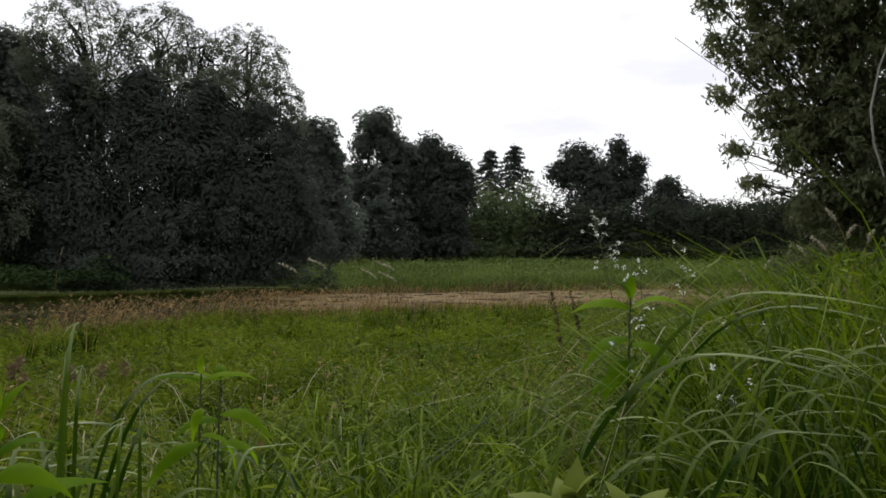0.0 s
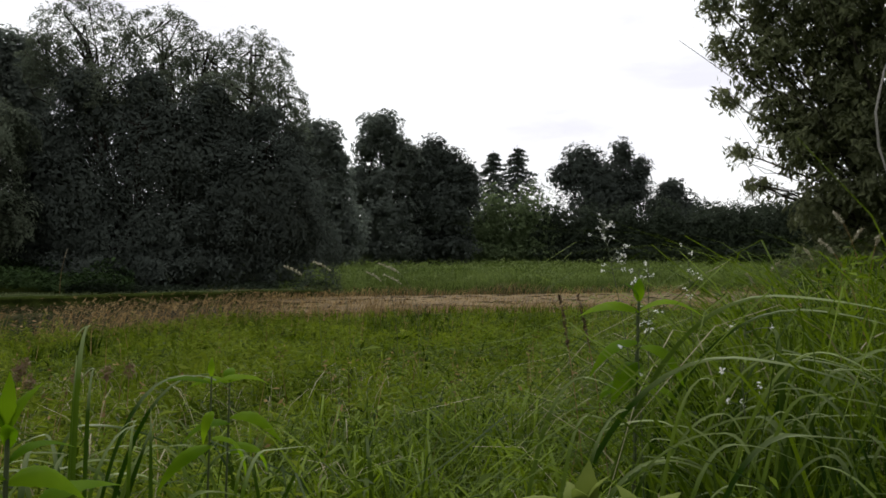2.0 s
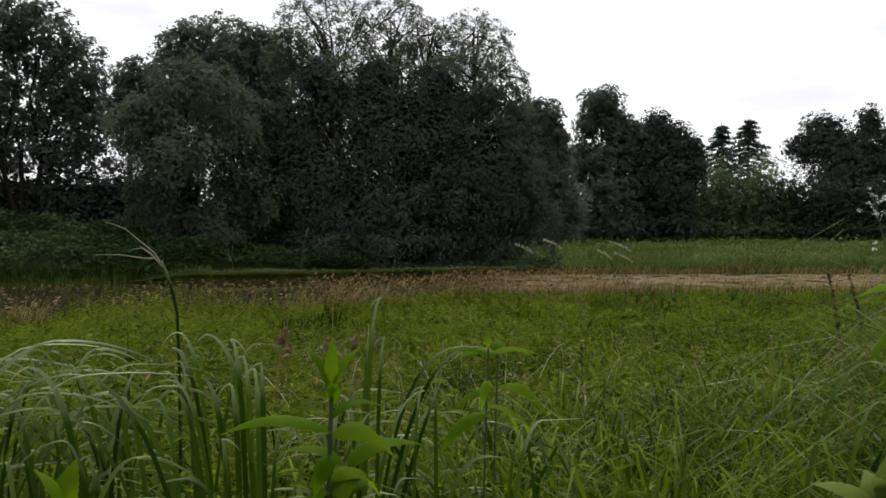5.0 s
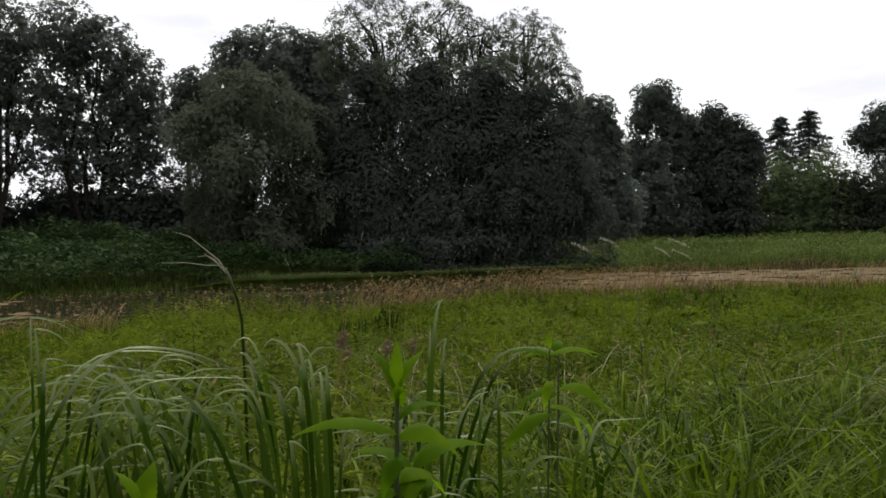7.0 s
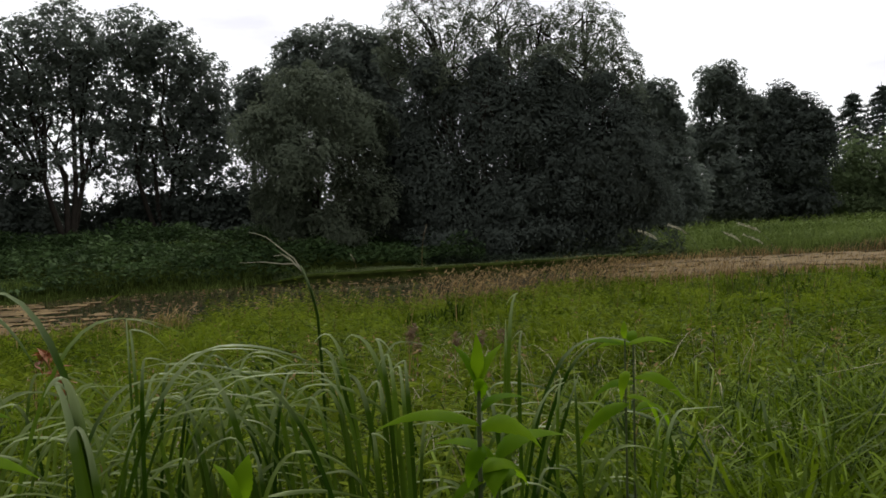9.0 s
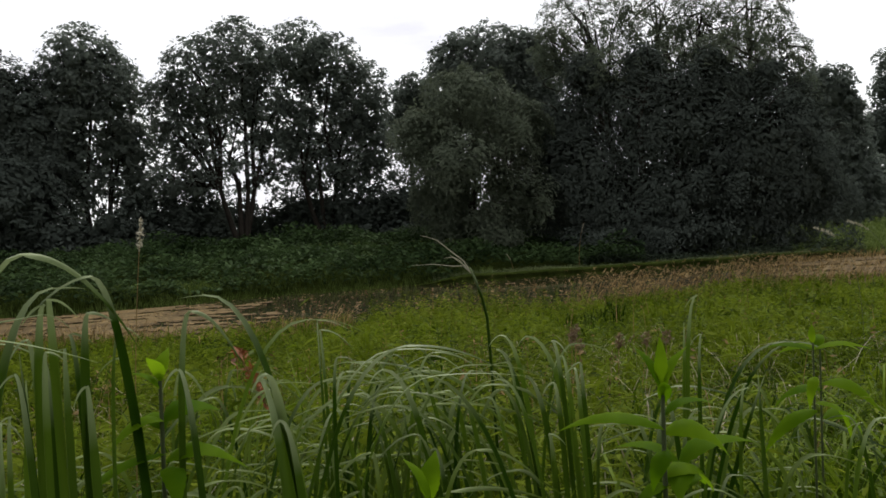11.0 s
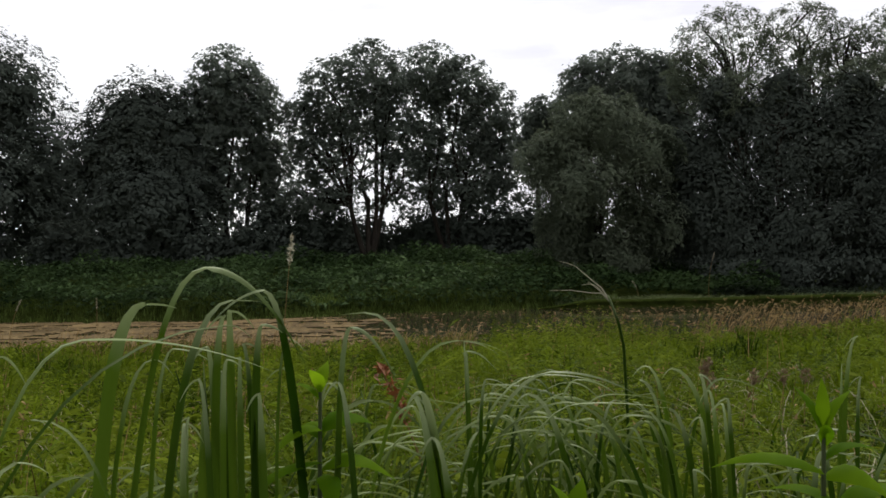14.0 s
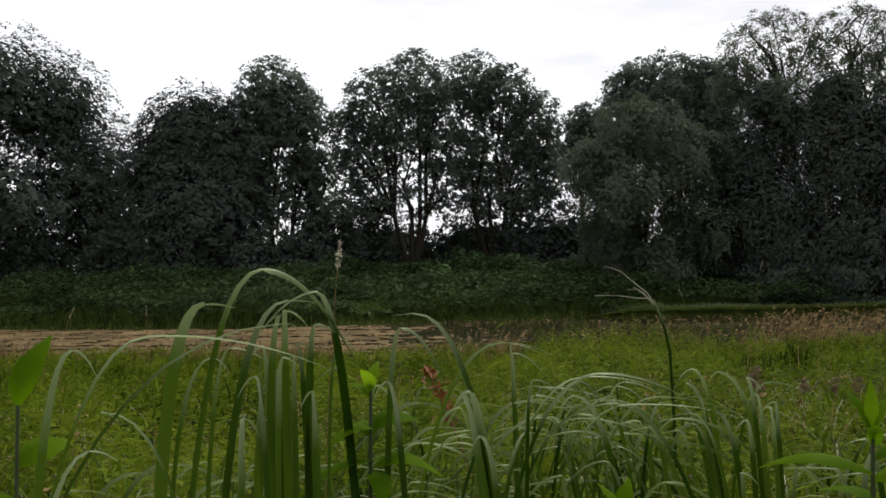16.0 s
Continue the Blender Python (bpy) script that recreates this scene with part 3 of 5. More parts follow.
tree("deciduous_tree", "small round-topped dark tree at the meadow edge", -14.6, 90,
     [(-14.7, 3.9, 1.0, 0.9, 0), (-14.2, 2.6, 1.6, 1.6, 0), (-15.6, 2.0, 1.6, 1.8, 0)], DARK_LEAF, 7000, 0.24, group="meadow edge")
for a, e in ((-17.6, 3.0), (-20.0, 3.1), (-22.8, 3.3), (-26.0, 3.8), (-29.5, 4.0)):
    tree("deciduous_tree", "low dark tree in the far wood", a, 96,
         [(a, e - 1.0, 1.7, 1.1, 0), (a + 0.8, e - 1.9, 1.6, 1.2, 0), (a - 0.8, e - 2.2, 1.6, 1.3, 0)], THICKET_LEAF, 6000, 0.24, group="meadow edge")


def conifer(az, r, top, half):
    """A spruce: a straight trunk and whorls of drooping boughs."""
    x0, y0 = polar(az, r)
    z0 = float(ground(x0, y0))
    h = EYE_Z + r * math.tan(math.radians(top)) - z0
    w = half * r * math.pi / 180
    thing = new("spruce_tree")
    thing.location = (x0, y0, z0)
    part("trunk", mesh_of("trunk", *tube([(0, 0, -0.2), (0, 0, h * 0.5), (0, 0, h)], (0.25, 0.14, 0.02), 7)), BARK, thing)
    spots, boughs = [], []
    for lv in np.arange(0.22, 0.99, 0.035):
        reach = w * (1.03 - lv) * 2.9
        for b in range(7):
            a = rng.uniform(0, 2 * math.pi)
            rr = reach * rng.uniform(0.7, 1.1)
            tip = np.array([math.cos(a) * rr, math.sin(a) * rr, h * lv - 0.25 * rr])
            boughs.append(tube([(0, 0, h * lv), tip * np.array([0.5, 0.5, 1]) + np.array([0, 0, 0.1 * rr]), tip], (0.05, 0.03, 0.01), 4))
            s = rng.uniform(0.05, 1, (60, 1))
            spots.append(np.array([0, 0, h * lv]) * (1 - s) + tip * s + rng.normal(size=(60, 3)) * np.array([0.16, 0.16, 0.09]))
    part("branchwork", mesh_of("branchwork", *join(*boughs)), BARK, thing)
    part("crown", mesh_of("crown", *leaf_cloud(np.concatenate(spots), 0.17, 0.6, 2.4)), CONIFER_NEEDLE, thing)
    tagged(thing, "pointed dark spruce standing above the bushes", "tree", "pair of spruces")


conifer(-3.1, 112, 6.75, 1.7)
conifer(-4.7, 110, 7.05, 1.9)

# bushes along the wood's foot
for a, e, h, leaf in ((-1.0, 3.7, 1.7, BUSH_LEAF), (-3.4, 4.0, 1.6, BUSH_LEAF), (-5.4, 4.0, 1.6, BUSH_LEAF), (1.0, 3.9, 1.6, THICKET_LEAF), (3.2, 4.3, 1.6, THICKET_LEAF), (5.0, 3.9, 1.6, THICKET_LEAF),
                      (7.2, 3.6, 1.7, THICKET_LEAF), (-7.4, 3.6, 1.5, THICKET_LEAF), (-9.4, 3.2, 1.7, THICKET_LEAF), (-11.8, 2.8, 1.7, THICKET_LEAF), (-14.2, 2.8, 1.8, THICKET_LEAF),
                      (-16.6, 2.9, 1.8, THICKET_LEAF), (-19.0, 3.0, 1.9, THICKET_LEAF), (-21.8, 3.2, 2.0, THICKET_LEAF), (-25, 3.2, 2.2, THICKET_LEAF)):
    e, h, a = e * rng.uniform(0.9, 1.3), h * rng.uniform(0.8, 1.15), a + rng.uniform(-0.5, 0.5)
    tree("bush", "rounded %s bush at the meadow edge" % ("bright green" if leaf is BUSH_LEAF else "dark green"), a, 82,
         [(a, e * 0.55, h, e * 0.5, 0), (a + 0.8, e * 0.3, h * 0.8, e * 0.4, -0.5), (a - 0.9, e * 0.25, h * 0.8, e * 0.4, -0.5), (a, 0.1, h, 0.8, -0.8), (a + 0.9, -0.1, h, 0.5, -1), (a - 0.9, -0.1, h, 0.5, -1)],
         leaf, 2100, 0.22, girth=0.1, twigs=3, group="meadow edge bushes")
for a, e, d in ((35.2, 3.4, 43), (37.2, 3.6, 43), (39.2, 3.9, 44), (41.4, 3.7, 45), (43.2, 3.2, 46), (46.6, 3.0, 47), (48.6, 3.6, 44), (50.8, 4.4, 43.5), (52.6, 3.2, 43), (54.0, 2.4, 42), (57.5, 2.6, 42), (61.5, 3.0, 42), (65.0, 2.6, 45),
                (69.5, 3.0, 48), (74, 3, 50), (26.5, 2.2, 41)):
    tree("bush", "dark shrub under the bank wood", a, d,
         [(a, 0.8 + e * 0.45, 1.5, e * 0.5, 0), (a + 1.0, 0.5 + e * 0.3, 1.3, e * 0.4, 0.4), (a - 1.0, 0.5 + e * 0.35, 1.3, e * 0.4, 0), (a, 0.5, 1.9, 1.0, 0)],
         DARK_LEAF, 1600, 0.19, girth=0.08, twigs=4, group="bank shrubs")

# the depth of the wood behind
def far_wood(label, count, az0, az1, r0, r1, top, size, leaf):
    az, r = rng.uniform(az0, az1, count), rng.uniform(r0, r1, count)
    x, y = polar(az, r)
    g = ground(x, y)
    z = g + rng.uniform(0, 1, count) * top * (0.85 + 0.5 * wave(x, y, 4, 3) + 0.3 * wave(x, y, 1.6, 5))
    ob = part("far_wood", mesh_of("far_wood", *leaf_cloud(np.stack([x, y, z], -1), size, 0.0, 1.5)), leaf)
    tagged(ob, label, "wood", kind="stuff")


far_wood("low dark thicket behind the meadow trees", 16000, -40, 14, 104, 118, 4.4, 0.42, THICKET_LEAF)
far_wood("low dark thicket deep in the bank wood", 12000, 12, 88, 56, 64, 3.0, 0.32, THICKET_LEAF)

# the tree close by
masses = [(-20.0, 17, 3.8, 4.5, 0, 0.6), (-28, 17, 5, 5, 0), (-20.3, 12.2, 2.9, 3.0, 0, 0.7), (-25, 11, 4.5, 4.0, 0.3), (-31, 10, 5, 5, 0), (-22.6, 6.8, 2.6, 2.2, 0),
          (-27, 5.5, 4.0, 4.0, 0), (-24.2, 2.8, 2.8, 2.6, 0), (-28, 1.0, 4.0, 3.0, 0), (-33, 3, 4, 5, 0), (-24, -0.6, 3.2, 1.4, -0.3), (-20.5, 22, 5, 3, 0),
          (-29, 23, 5, 4, 0), (-24.6, 14.5, 3.6, 3.2, 0.2), (-25.5, 8, 3.4, 3.0, 0.2), (-24.5, 20, 4, 3, 0.2)]
sprays = [(-17.9, 9.7, 0.8, 0.5, 0, 1.5), (-18.9, 6.3, 0.9, 0.45, 0, 1.5), (-19.9, 4.2, 1.0, 0.5, 0, 1.5), (-17.5, 13.0, 0.8, 0.8, 0.1, 1.2), (-17.3, 15.6, 0.9, 0.8, 0, 1.2), (-21.2, 8.6, 2.0, 1.7, 0.1, 0.8)]
tree("elder_tree", "leafy broad tree close by, leaning over tall weeds", -27.5, 10.5, masses + sprays,
     ELDER_LEAF, 88000, 0.030, ((0.3, 0.1), (0.6, 0.2)), girth=0.05, clump=0.13, twigs=6, length=2.6, flat=0.6, core=0.12, hollow=0.2, fill=1.1, hang=0.8, unrest=0.6, sag=0.6)

# ---- grass and weeds in masses ----


def stuff(name, label, category, material, *clouds):
    ob = part(name, mesh_of(name, *join(*clouds)), material)
    return tagged(ob, label, category, kind="stuff")


def canopy(r):
    """Mean height of the meadow's growth by distance."""
    return np.interp(r, [0.5, 1.5, 3, 6, 12, 22], [0.62, 0.55, 0.45, 0.38, 0.34, 0.26])


def hump(x, y):
    """The growth stands in mounds with hollows between."""
    return 1 + 0.34 * wave(x, y, 0.55, 4) + 0.30 * wave(x, y, 1.5, 7) + 0.14 * wave(x, y, 0.2, 8)


def meadow(n, r0, r1, width, segs, lo=0.55, hi=1.15, az0=-36, az1=80):
    x, y = scatter(n, az0, az1, r0, r1)
    az, r, rn, rf = shores(x, y)
    ok = (r < rn + 0.9) & (wave(x, y, 0.42, 12) + 0.6 * rng.normal(size=len(x)) > -0.62)
    x, y, r = x[ok], y[ok], r[ok]
    n = len(x)
    h = canopy(r) * rng.uniform(lo, hi, n) * hump(x, y)
    root = np.stack([x, y, ground(x, y) - 0.02], -1)
    return blade_cloud(root, h, h * rng.uniform(0.15, 0.9, n), rng.uniform(0, 2 * math.pi, n), width * rng.uniform(0.6, 1.4, n), segs,
                       rng.uniform(0.1, 0.6, n), rng.uniform(0.6, 2.6, n))


stuff("meadow_grass", "thick green meadow grass running down to the river", "grass", MEADOW_GRASS,
      meadow(7000, 2.0, 5.0, 0.0085, 4, 0.35, 0.9), meadow(13000, 5.0, 11.0, 0.013, 3, 0.4, 0.95), meadow(28000, 11.0, 26.0, 0.024, 2))


stuff("meadow_grass", "dark green long grass close by", "grass", SIDE_GRASS, meadow(3400, 0.85, 2.4, 0.0075, 5, 0.4, 0.95))


def weeds(n, r0, r1, size, az0=-36, az1=80):
    x, y = scatter(n, az0, az1, r0, r1)
    az, r, rn, rf = shores(x, y)
    keep = (r < rn) & (wave(x, y, 1.3, 9) + 0.6 * wave(x, y, 0.4, 2) > -0.2)
    x, y, r = x[keep], y[keep], r[keep]
    z = ground(x, y) + canopy(r) * rng.uniform(0.3, 0.95, len(x)) * hump(x, y)
    return leaf_cloud(np.stack([x, y, z], -1), size, 0.9, 2.2)


stuff("meadow_weeds", "low yellow-green leafy weeds among the grass", "weeds", YELLOW_LEAF,
      weeds(800, 1.7, 3.0, 0.018, -14, 14), weeds(2400, 1.7, 3.0, 0.019, 14), weeds(2600, 3.0, 8.0, 0.028, -18, 14), weeds(9500, 3.0, 8.0, 0.030, 12), weeds(4500, 8.0, 20.0, 0.045, -20, 12), weeds(12000, 8.0, 20.0, 0.045, 10))


# the meadow goes on behind
stuff("meadow_grass", "meadow grass on the high ground round about", "grass", MEADOW_GRASS,
      meadow(9000, 1.2, 9.0, 0.014, 3, 0.5, 1.1, 80, 324), meadow(6000, 9.0, 22.0, 0.03, 2, 0.5, 1.1, 80, 324))


def tufts(count, r0, r1, az0, az1, each, width, tall=1.15):
    """Tufts of grass: many blades from one root."""
    x, y = scatter(count, az0, az1, r0, r1)
    az, r, rn, rf = shores(x, y)
    ok = r < rn - 0.2
    x, y, r = (np.repeat(v[ok], each) for v in (x, y, r))
    n = len(x)
    size = np.repeat(rng.uniform(0.75, 1.25, ok.sum()), each)
    root = np.stack([x + rng.normal(0, 0.02, n), y + rng.normal(0, 0.02, n), ground(x, y) - 0.02], -1)
    h = canopy(r) * tall * size * rng.uniform(0.5, 1.05, n) * (0.35 + 0.65 * hump(x, y))
    return blade_cloud(root, h, h * rng.uniform(0.15, 1.0, n), rng.uniform(0, 6.28, n), width * rng.uniform(0.6, 1.4, n), 4, rng.uniform(0.1, 0.9, n), rng.uniform(0.9, 2.2, n))


def leafy_stems(count, r0, r1, az0, az1, size, tall=1.1):
    """Leafy weeds: leaves in steps up a stem, smaller towards the top."""
    x, y = scatter(count, az0, az1, r0, r1)
    az, r, rn, rf = shores(x, y)
    ok = (r < rn - 0.3) & (wave(x, y, 1.1, 5) > -0.4)
    x, y, r = x[ok], y[ok], r[ok]
    n, each = len(x), 13
    h = canopy(r) * tall * rng.uniform(0.6, 1.15, n) * hump(x, y)
    s = np.tile(np.linspace(0.3, 1.0, each), n)
    a = np.tile(np.arange(each) * 2.4, n) + np.repeat(rng.uniform(0, 6.28, n), each)
    out = np.repeat(canopy(r) * 0.13, each) * (1.15 - s * 0.8)
    lean = np.repeat(rng.normal(0, 0.08, (n, 2)), each, axis=0) * s[:, None]
    X, Y, Z = (np.repeat(v, each) for v in (x, y, ground(x, y)))
    at = np.stack([X + np.cos(a) * out + lean[:, 0], Y + np.sin(a) * out + lean[:, 1], Z + np.repeat(h, each) * s], -1)
    normal = unit(np.stack([-np.cos(a) * 0.35, -np.sin(a) * 0.35, np.ones_like(a)], -1) + rng.normal(0, 0.25, (len(a), 3)))
    along = unit(np.stack([np.cos(a), np.sin(a), 0.25 - 0.5 * rng.uniform(0, 1, len(a))], -1))
    side = np.cross(normal, along)
    w = (size * (1.25 - 0.7 * s) * rng.uniform(0.7, 1.2, len(a)))[:, None]
    v = np.stack([at - along * w * 1.6, at + side * w * 0.42, at + along * w * 1.9 - np.array([0, 0, 1]) * w * 0.7, at - side * w * 0.42], 1).reshape(-1, 3)
    return v, np.arange(len(v)).reshape(-1, 4)


stuff("grass_tufts", "tufts of taller grass in the meadow", "grass", MEADOW_GRASS,
      tufts(330, 4.0, 9.0, -20, 18, 13, 0.013), tufts(160, 4, 9, 18, 80, 12, 0.013, 1.0),
      tufts(350, 9, 20, -25, 80, 9, 0.018, 1.1), tufts(420, 5, 16, 38, 84, 11, 0.014, 1.25))
stuff("grass_tufts", "dark green tufts of arching grass", "grass", SIDE_GRASS,
      tufts(230, 1.4, 4.0, -18, 16, 18, 0.0095), tufts(90, 1.4, 4.0, 16, 80, 14, 0.009))
stuff("leafy_weeds", "leafy yellow-green weeds standing in the meadow", "weeds", YELLOW_LEAF,
      leafy_stems(800, 1.4, 4.0, 12, 82, 0.022), leafy_stems(1900, 4.0, 10.0, 10, 82, 0.033), leafy_stems(300, 4.0, 10.0, -10, 12, 0.028),
      leafy_stems(2200, 10.0, 20.0, 6, 82, 0.038, 1.0), leafy_stems(500, 10.0, 22.0, -26, 8, 0.034, 1.0), leafy_stems(260, 13.5, 17.5, 25, 39, 0.045, 1.8), leafy_stems(160, 16, 21, 8, 26, 0.045, 1.5))
stuff("leafy_weeds", "leafy dark green weeds among the grass", "weeds", SIDE_GRASS,
      leafy_stems(420, 1.3, 4.0, -20, 14, 0.021), leafy_stems(220, 1.3, 4.0, 14, 82, 0.02), leafy_stems(900, 4.0, 10.0, -26, 14, 0.03), leafy_stems(500, 4.0, 10.0, 14, 82, 0.03), leafy_stems(500, 10.0, 22.0, -26, 40, 0.036, 1.0))


def bare_stems(count, r0, r1, az0, az1, tall):
    """Thin brown stems that stand above the growth, each with a small head."""
    x, y = scatter(count, az0, az1, r0, r1)
    az, r, rn, rf = shores(x, y)
    ok = r < rn - 0.3
    x, y, r = x[ok], y[ok], r[ok]
    n = len(x)
    h = canopy(r) * rng.uniform(1.0, tall, n)
    root = np.stack([x, y, ground(x, y)], -1)
    lean = rng.normal(0.2, 1.2, n)
    head = root + np.stack([np.cos(lean) * h * 0.2, np.sin(lean) * h * 0.2, h * 0.98], -1)
    tops = np.repeat(head, 5, axis=0) + rng.normal(0, 0.012, (n * 5, 3)) * np.array([1, 1, 2.2])
    return join(blade_cloud(root, h, h * 0.2, lean, 0.0035 + 0.0006 * r, 3, 0.0), leaf_cloud(tops, 0.010, 0.2, 2.2))


stuff("seed_stems", "thin brown seeding stems above the meadow", "stems", DRY_GRASS,
      bare_stems(160, 2.2, 6.0, -20, 82, 1.35), bare_stems(420, 6.0, 20.0, -25, 82, 1.5))

x, y = scatter(1100, -20, 82, 2.0, 8.0)
r = np.hypot(x, y)
h = canopy(r) * rng.uniform(0.6, 1.15, len(x))
stuff("dead_grass", "pale dead blades and straws among the grass", "grass", PALE_DEAD,
      blade_cloud(np.stack([x, y, ground(x, y)], -1), h, h * rng.uniform(0.3, 1.3, len(x)), rng.uniform(0, 6.28, len(x)), 0.0038 * rng.uniform(0.5, 1.5, len(x)), 5,
                  rng.uniform(0.2, 1.0, len(x)), rng.uniform(0.6, 2.6, len(x))))

# the dry seeding grass along the water
az, s, x, y = river_places(30000, 2, 44, -0.20, 0.5)
keep = rng.uniform(0, 1, len(x)) < np.exp(-((az - 16) / 9.5) ** 2) * np.interp(s, [-0.2, 0.0, 0.2, 0.5], [0.10, 0.26, 0.20, 0.05]) * (0.55 + 0.45 * np.sign(wave(x, y, 0.7, 3) + 0.1))
x, y = x[keep], y[keep]
n = len(x)
root = np.stack([x, y, np.maximum(ground(x, y), -0.1)], -1)
lean = rng.normal(0.4, 0.5, n)
tall = rng.uniform(0.35, 0.85, n)
stalks = blade_cloud(root, tall, tall * 0.6, lean, 0.013, 3, 0.2)
tips = root + np.stack([np.cos(lean) * tall * 0.56, np.sin(lean) * tall * 0.56, tall * 0.88], -1)
ears = leaf_cloud(np.repeat(tips, 2, axis=0) + rng.normal(0, 0.015, (2 * n, 3)), 0.024, 0.0, 3.8)
stuff("dry_grass", "tawny seeding grass standing along the water", "grass", DRY_GRASS, stalks, ears)
az, s, x, y = river_places(4200, -40, 85, -0.12, 0.05)
n = len(x)
root = np.stack([x, y, np.maximum(ground(x, y), -0.05)], -1)
tall = rng.uniform(0.12, 0.32, n)
stuff("dry_grass", "sparse tawny stalks at the water's edge", "grass", DRY_GRASS,
      blade_cloud(root, tall, tall * 0.4, rng.normal(0.4, 0.8, n), 0.012, 3, 0.3))
az, s, x, y = river_places(9000, -40, 12, 0.05, 1.0)
keep = (wave(x, y, 0.9, 11) > 0.25) | (s > 0.93)
x, y = x[keep], y[keep]
n = len(x)
tall = rng.uniform(0.06, 0.24, n)
stuff("dry_grass", "short tawny grass growing through the floating mat", "grass", DRY_GRASS,
      blade_cloud(np.stack([x, y, np.zeros(n)], -1), tall, tall * 0.5, rng.normal(0.4, 0.8, n), 0.016, 3, 0.3))
az, s, x, y = river_places(4500, -36, 12, -0.14, 0.10)
n = len(x)
tall = rng.uniform(0.16, 0.46, n) * (1 + 0.6 * wave(x, y, 1.1, 6) + 0.4 * wave(x, y, 0.4, 2))
stuff("dry_grass", "tawny grass between the meadow and the floating mat", "grass", DRY_GRASS,
      blade_cloud(np.stack([x, y, np.maximum(ground(x, y), -0.05)], -1), tall, tall * 0.5, rng.normal(0.4, 0.8, n), 0.014, 3, 0.3))
az, s, x, y = river_places(2600, -34, 12, 0.90, 1.02)
n = len(x)
tall = rng.uniform(0.15, 0.5, n) * (1 + 0.6 * wave(x, y, 1.0, 5))
stuff("dry_grass", "tawny stalks along the far water's edge", "grass", DRY_GRASS,
      blade_cloud(np.stack([x, y, np.maximum(ground(x, y), -0.05)], -1), tall, tall * 0.5, rng.normal(0.4, 0.8, n), 0.018, 3, 0.3))
az, s, x, y = river_places(5200, 40, 88, -0.30, 0.06)
keep = wave(x, y, 1.3, 4) + 0.7 * wave(x, y, 0.5, 9) > -0.1
x, y = x[keep], y[keep]
n = len(x)
tall = rng.uniform(0.25, 0.6, n) * (1 + 0.4 * wave(x, y, 0.9, 6))
stuff("dry_grass", "pale straw-coloured grass between the meadow and the river", "grass", DRY_GRASS,
      blade_cloud(np.stack([x, y, np.maximum(ground(x, y), -0.05)], -1), tall, tall * rng.uniform(0.3, 1.2, n), rng.normal(0.3, 1.0, n), 0.012, 4, rng.uniform(0.2, 0.8, n)))
# broken bits in the floating weed
az, s, x, y = river_places(5500, -40, 85, 0.0, 0.97)
stuff("floating_litter", "brown scraps of dead leaf floating on the river", "litter", DRY_GRASS,
      leaf_cloud(np.stack([x, y, rng.uniform(0.02, 0.05, len(x))], -1), 0.05, 2.5, 2.4))


def far_grass(n, az0, az1, d0, d1, tall, width, power=1.0, wild=1.0):
    az, d = rng.uniform(az0, az1, n), d0 + (d1 - d0) * rng.uniform(0, 1, n) ** power
    x, y = polar(az, np.interp(az, *FAR) + d)
    h = tall * rng.uniform(0.6, 1.15, n) * (1 + wild * (0.42 * wave(x, y, 2.0, 4) + 0.3 * wave(x, y, 0.8, 2)))
    root = np.stack([x, y, ground(x, y) - 0.02], -1)
    return blade_cloud(root, h, h * rng.uniform(0.1, 0.7, n), rng.uniform(0, 6.28, n), width * rng.uniform(0.6, 1.4, n), 2, 0.3, rng.uniform(0.6, 2.6, n))


stuff("meadow_grass", "tall green grass on the far side of the river", "grass", FIELD_GRASS,
      far_grass(17000, -34, 11, 0.1, 8, 0.50, 0.036, wild=1.3), far_grass(18000, -34, 10, 6, 60, 0.5, 0.075, 1.5, wild=1.5))
stuff("bank_grass", "low grass fringe along the dark bank", "grass", FRINGE_GRASS, far_grass(8000, 7, 34, 0.34, 0.7, 0.34, 0.02, wild=0.25))
# a strip in darker colour stands in for shade at the tall grass's foot
stuff("bank_grass", "grass overhanging the tan floating weed, coloured dark for shade", "grass", BANK_LEAF, far_grass(6000, -30, 9, -0.15, 0.35, 0.30, 0.03))
# the river has cut a low upright step into the far bank
az = np.linspace(6, 36, 700)
edge = np.clip((az - 6) / 3, 0, 1) * np.clip((36 - az) / 4, 0, 1)
lip = np.interp(az, *FAR)
rough = wave(*polar(az, lip), 0.5, 3)
rows = []
for out, up in ((-0.02, -0.10), (-0.06, 0.02), (0.04, 0.10), (-0.05, 0.19), (-0.04, 0.25), (0.06, 0.28), (0.5, 0.27)):
    x, y = polar(az, lip + out + 0.07 * wave(az * 3, az * 0 + up * 6, 0.7, 4))
    rows.append(np.stack([x, y, up * edge + (0.03 * rough if up > 0.2 else 0) - 0.06 * (1 - edge)], -1))
m = len(rows)
i, j = np.meshgrid(np.arange(len(az) - 1), np.arange(m - 1), indexing="ij")
ob = part("earth_bank", mesh_of("earth_bank", np.stack(rows, 1).reshape(-1, 3), np.stack([i * m + j, (i + 1) * m + j, (i + 1) * m + j + 1, i * m + j + 1], -1).reshape(-1, 4)[:, ::-1]), SOIL)
tagged(ob, "low dark earth step cut into the far bank", "bank", kind="structure")


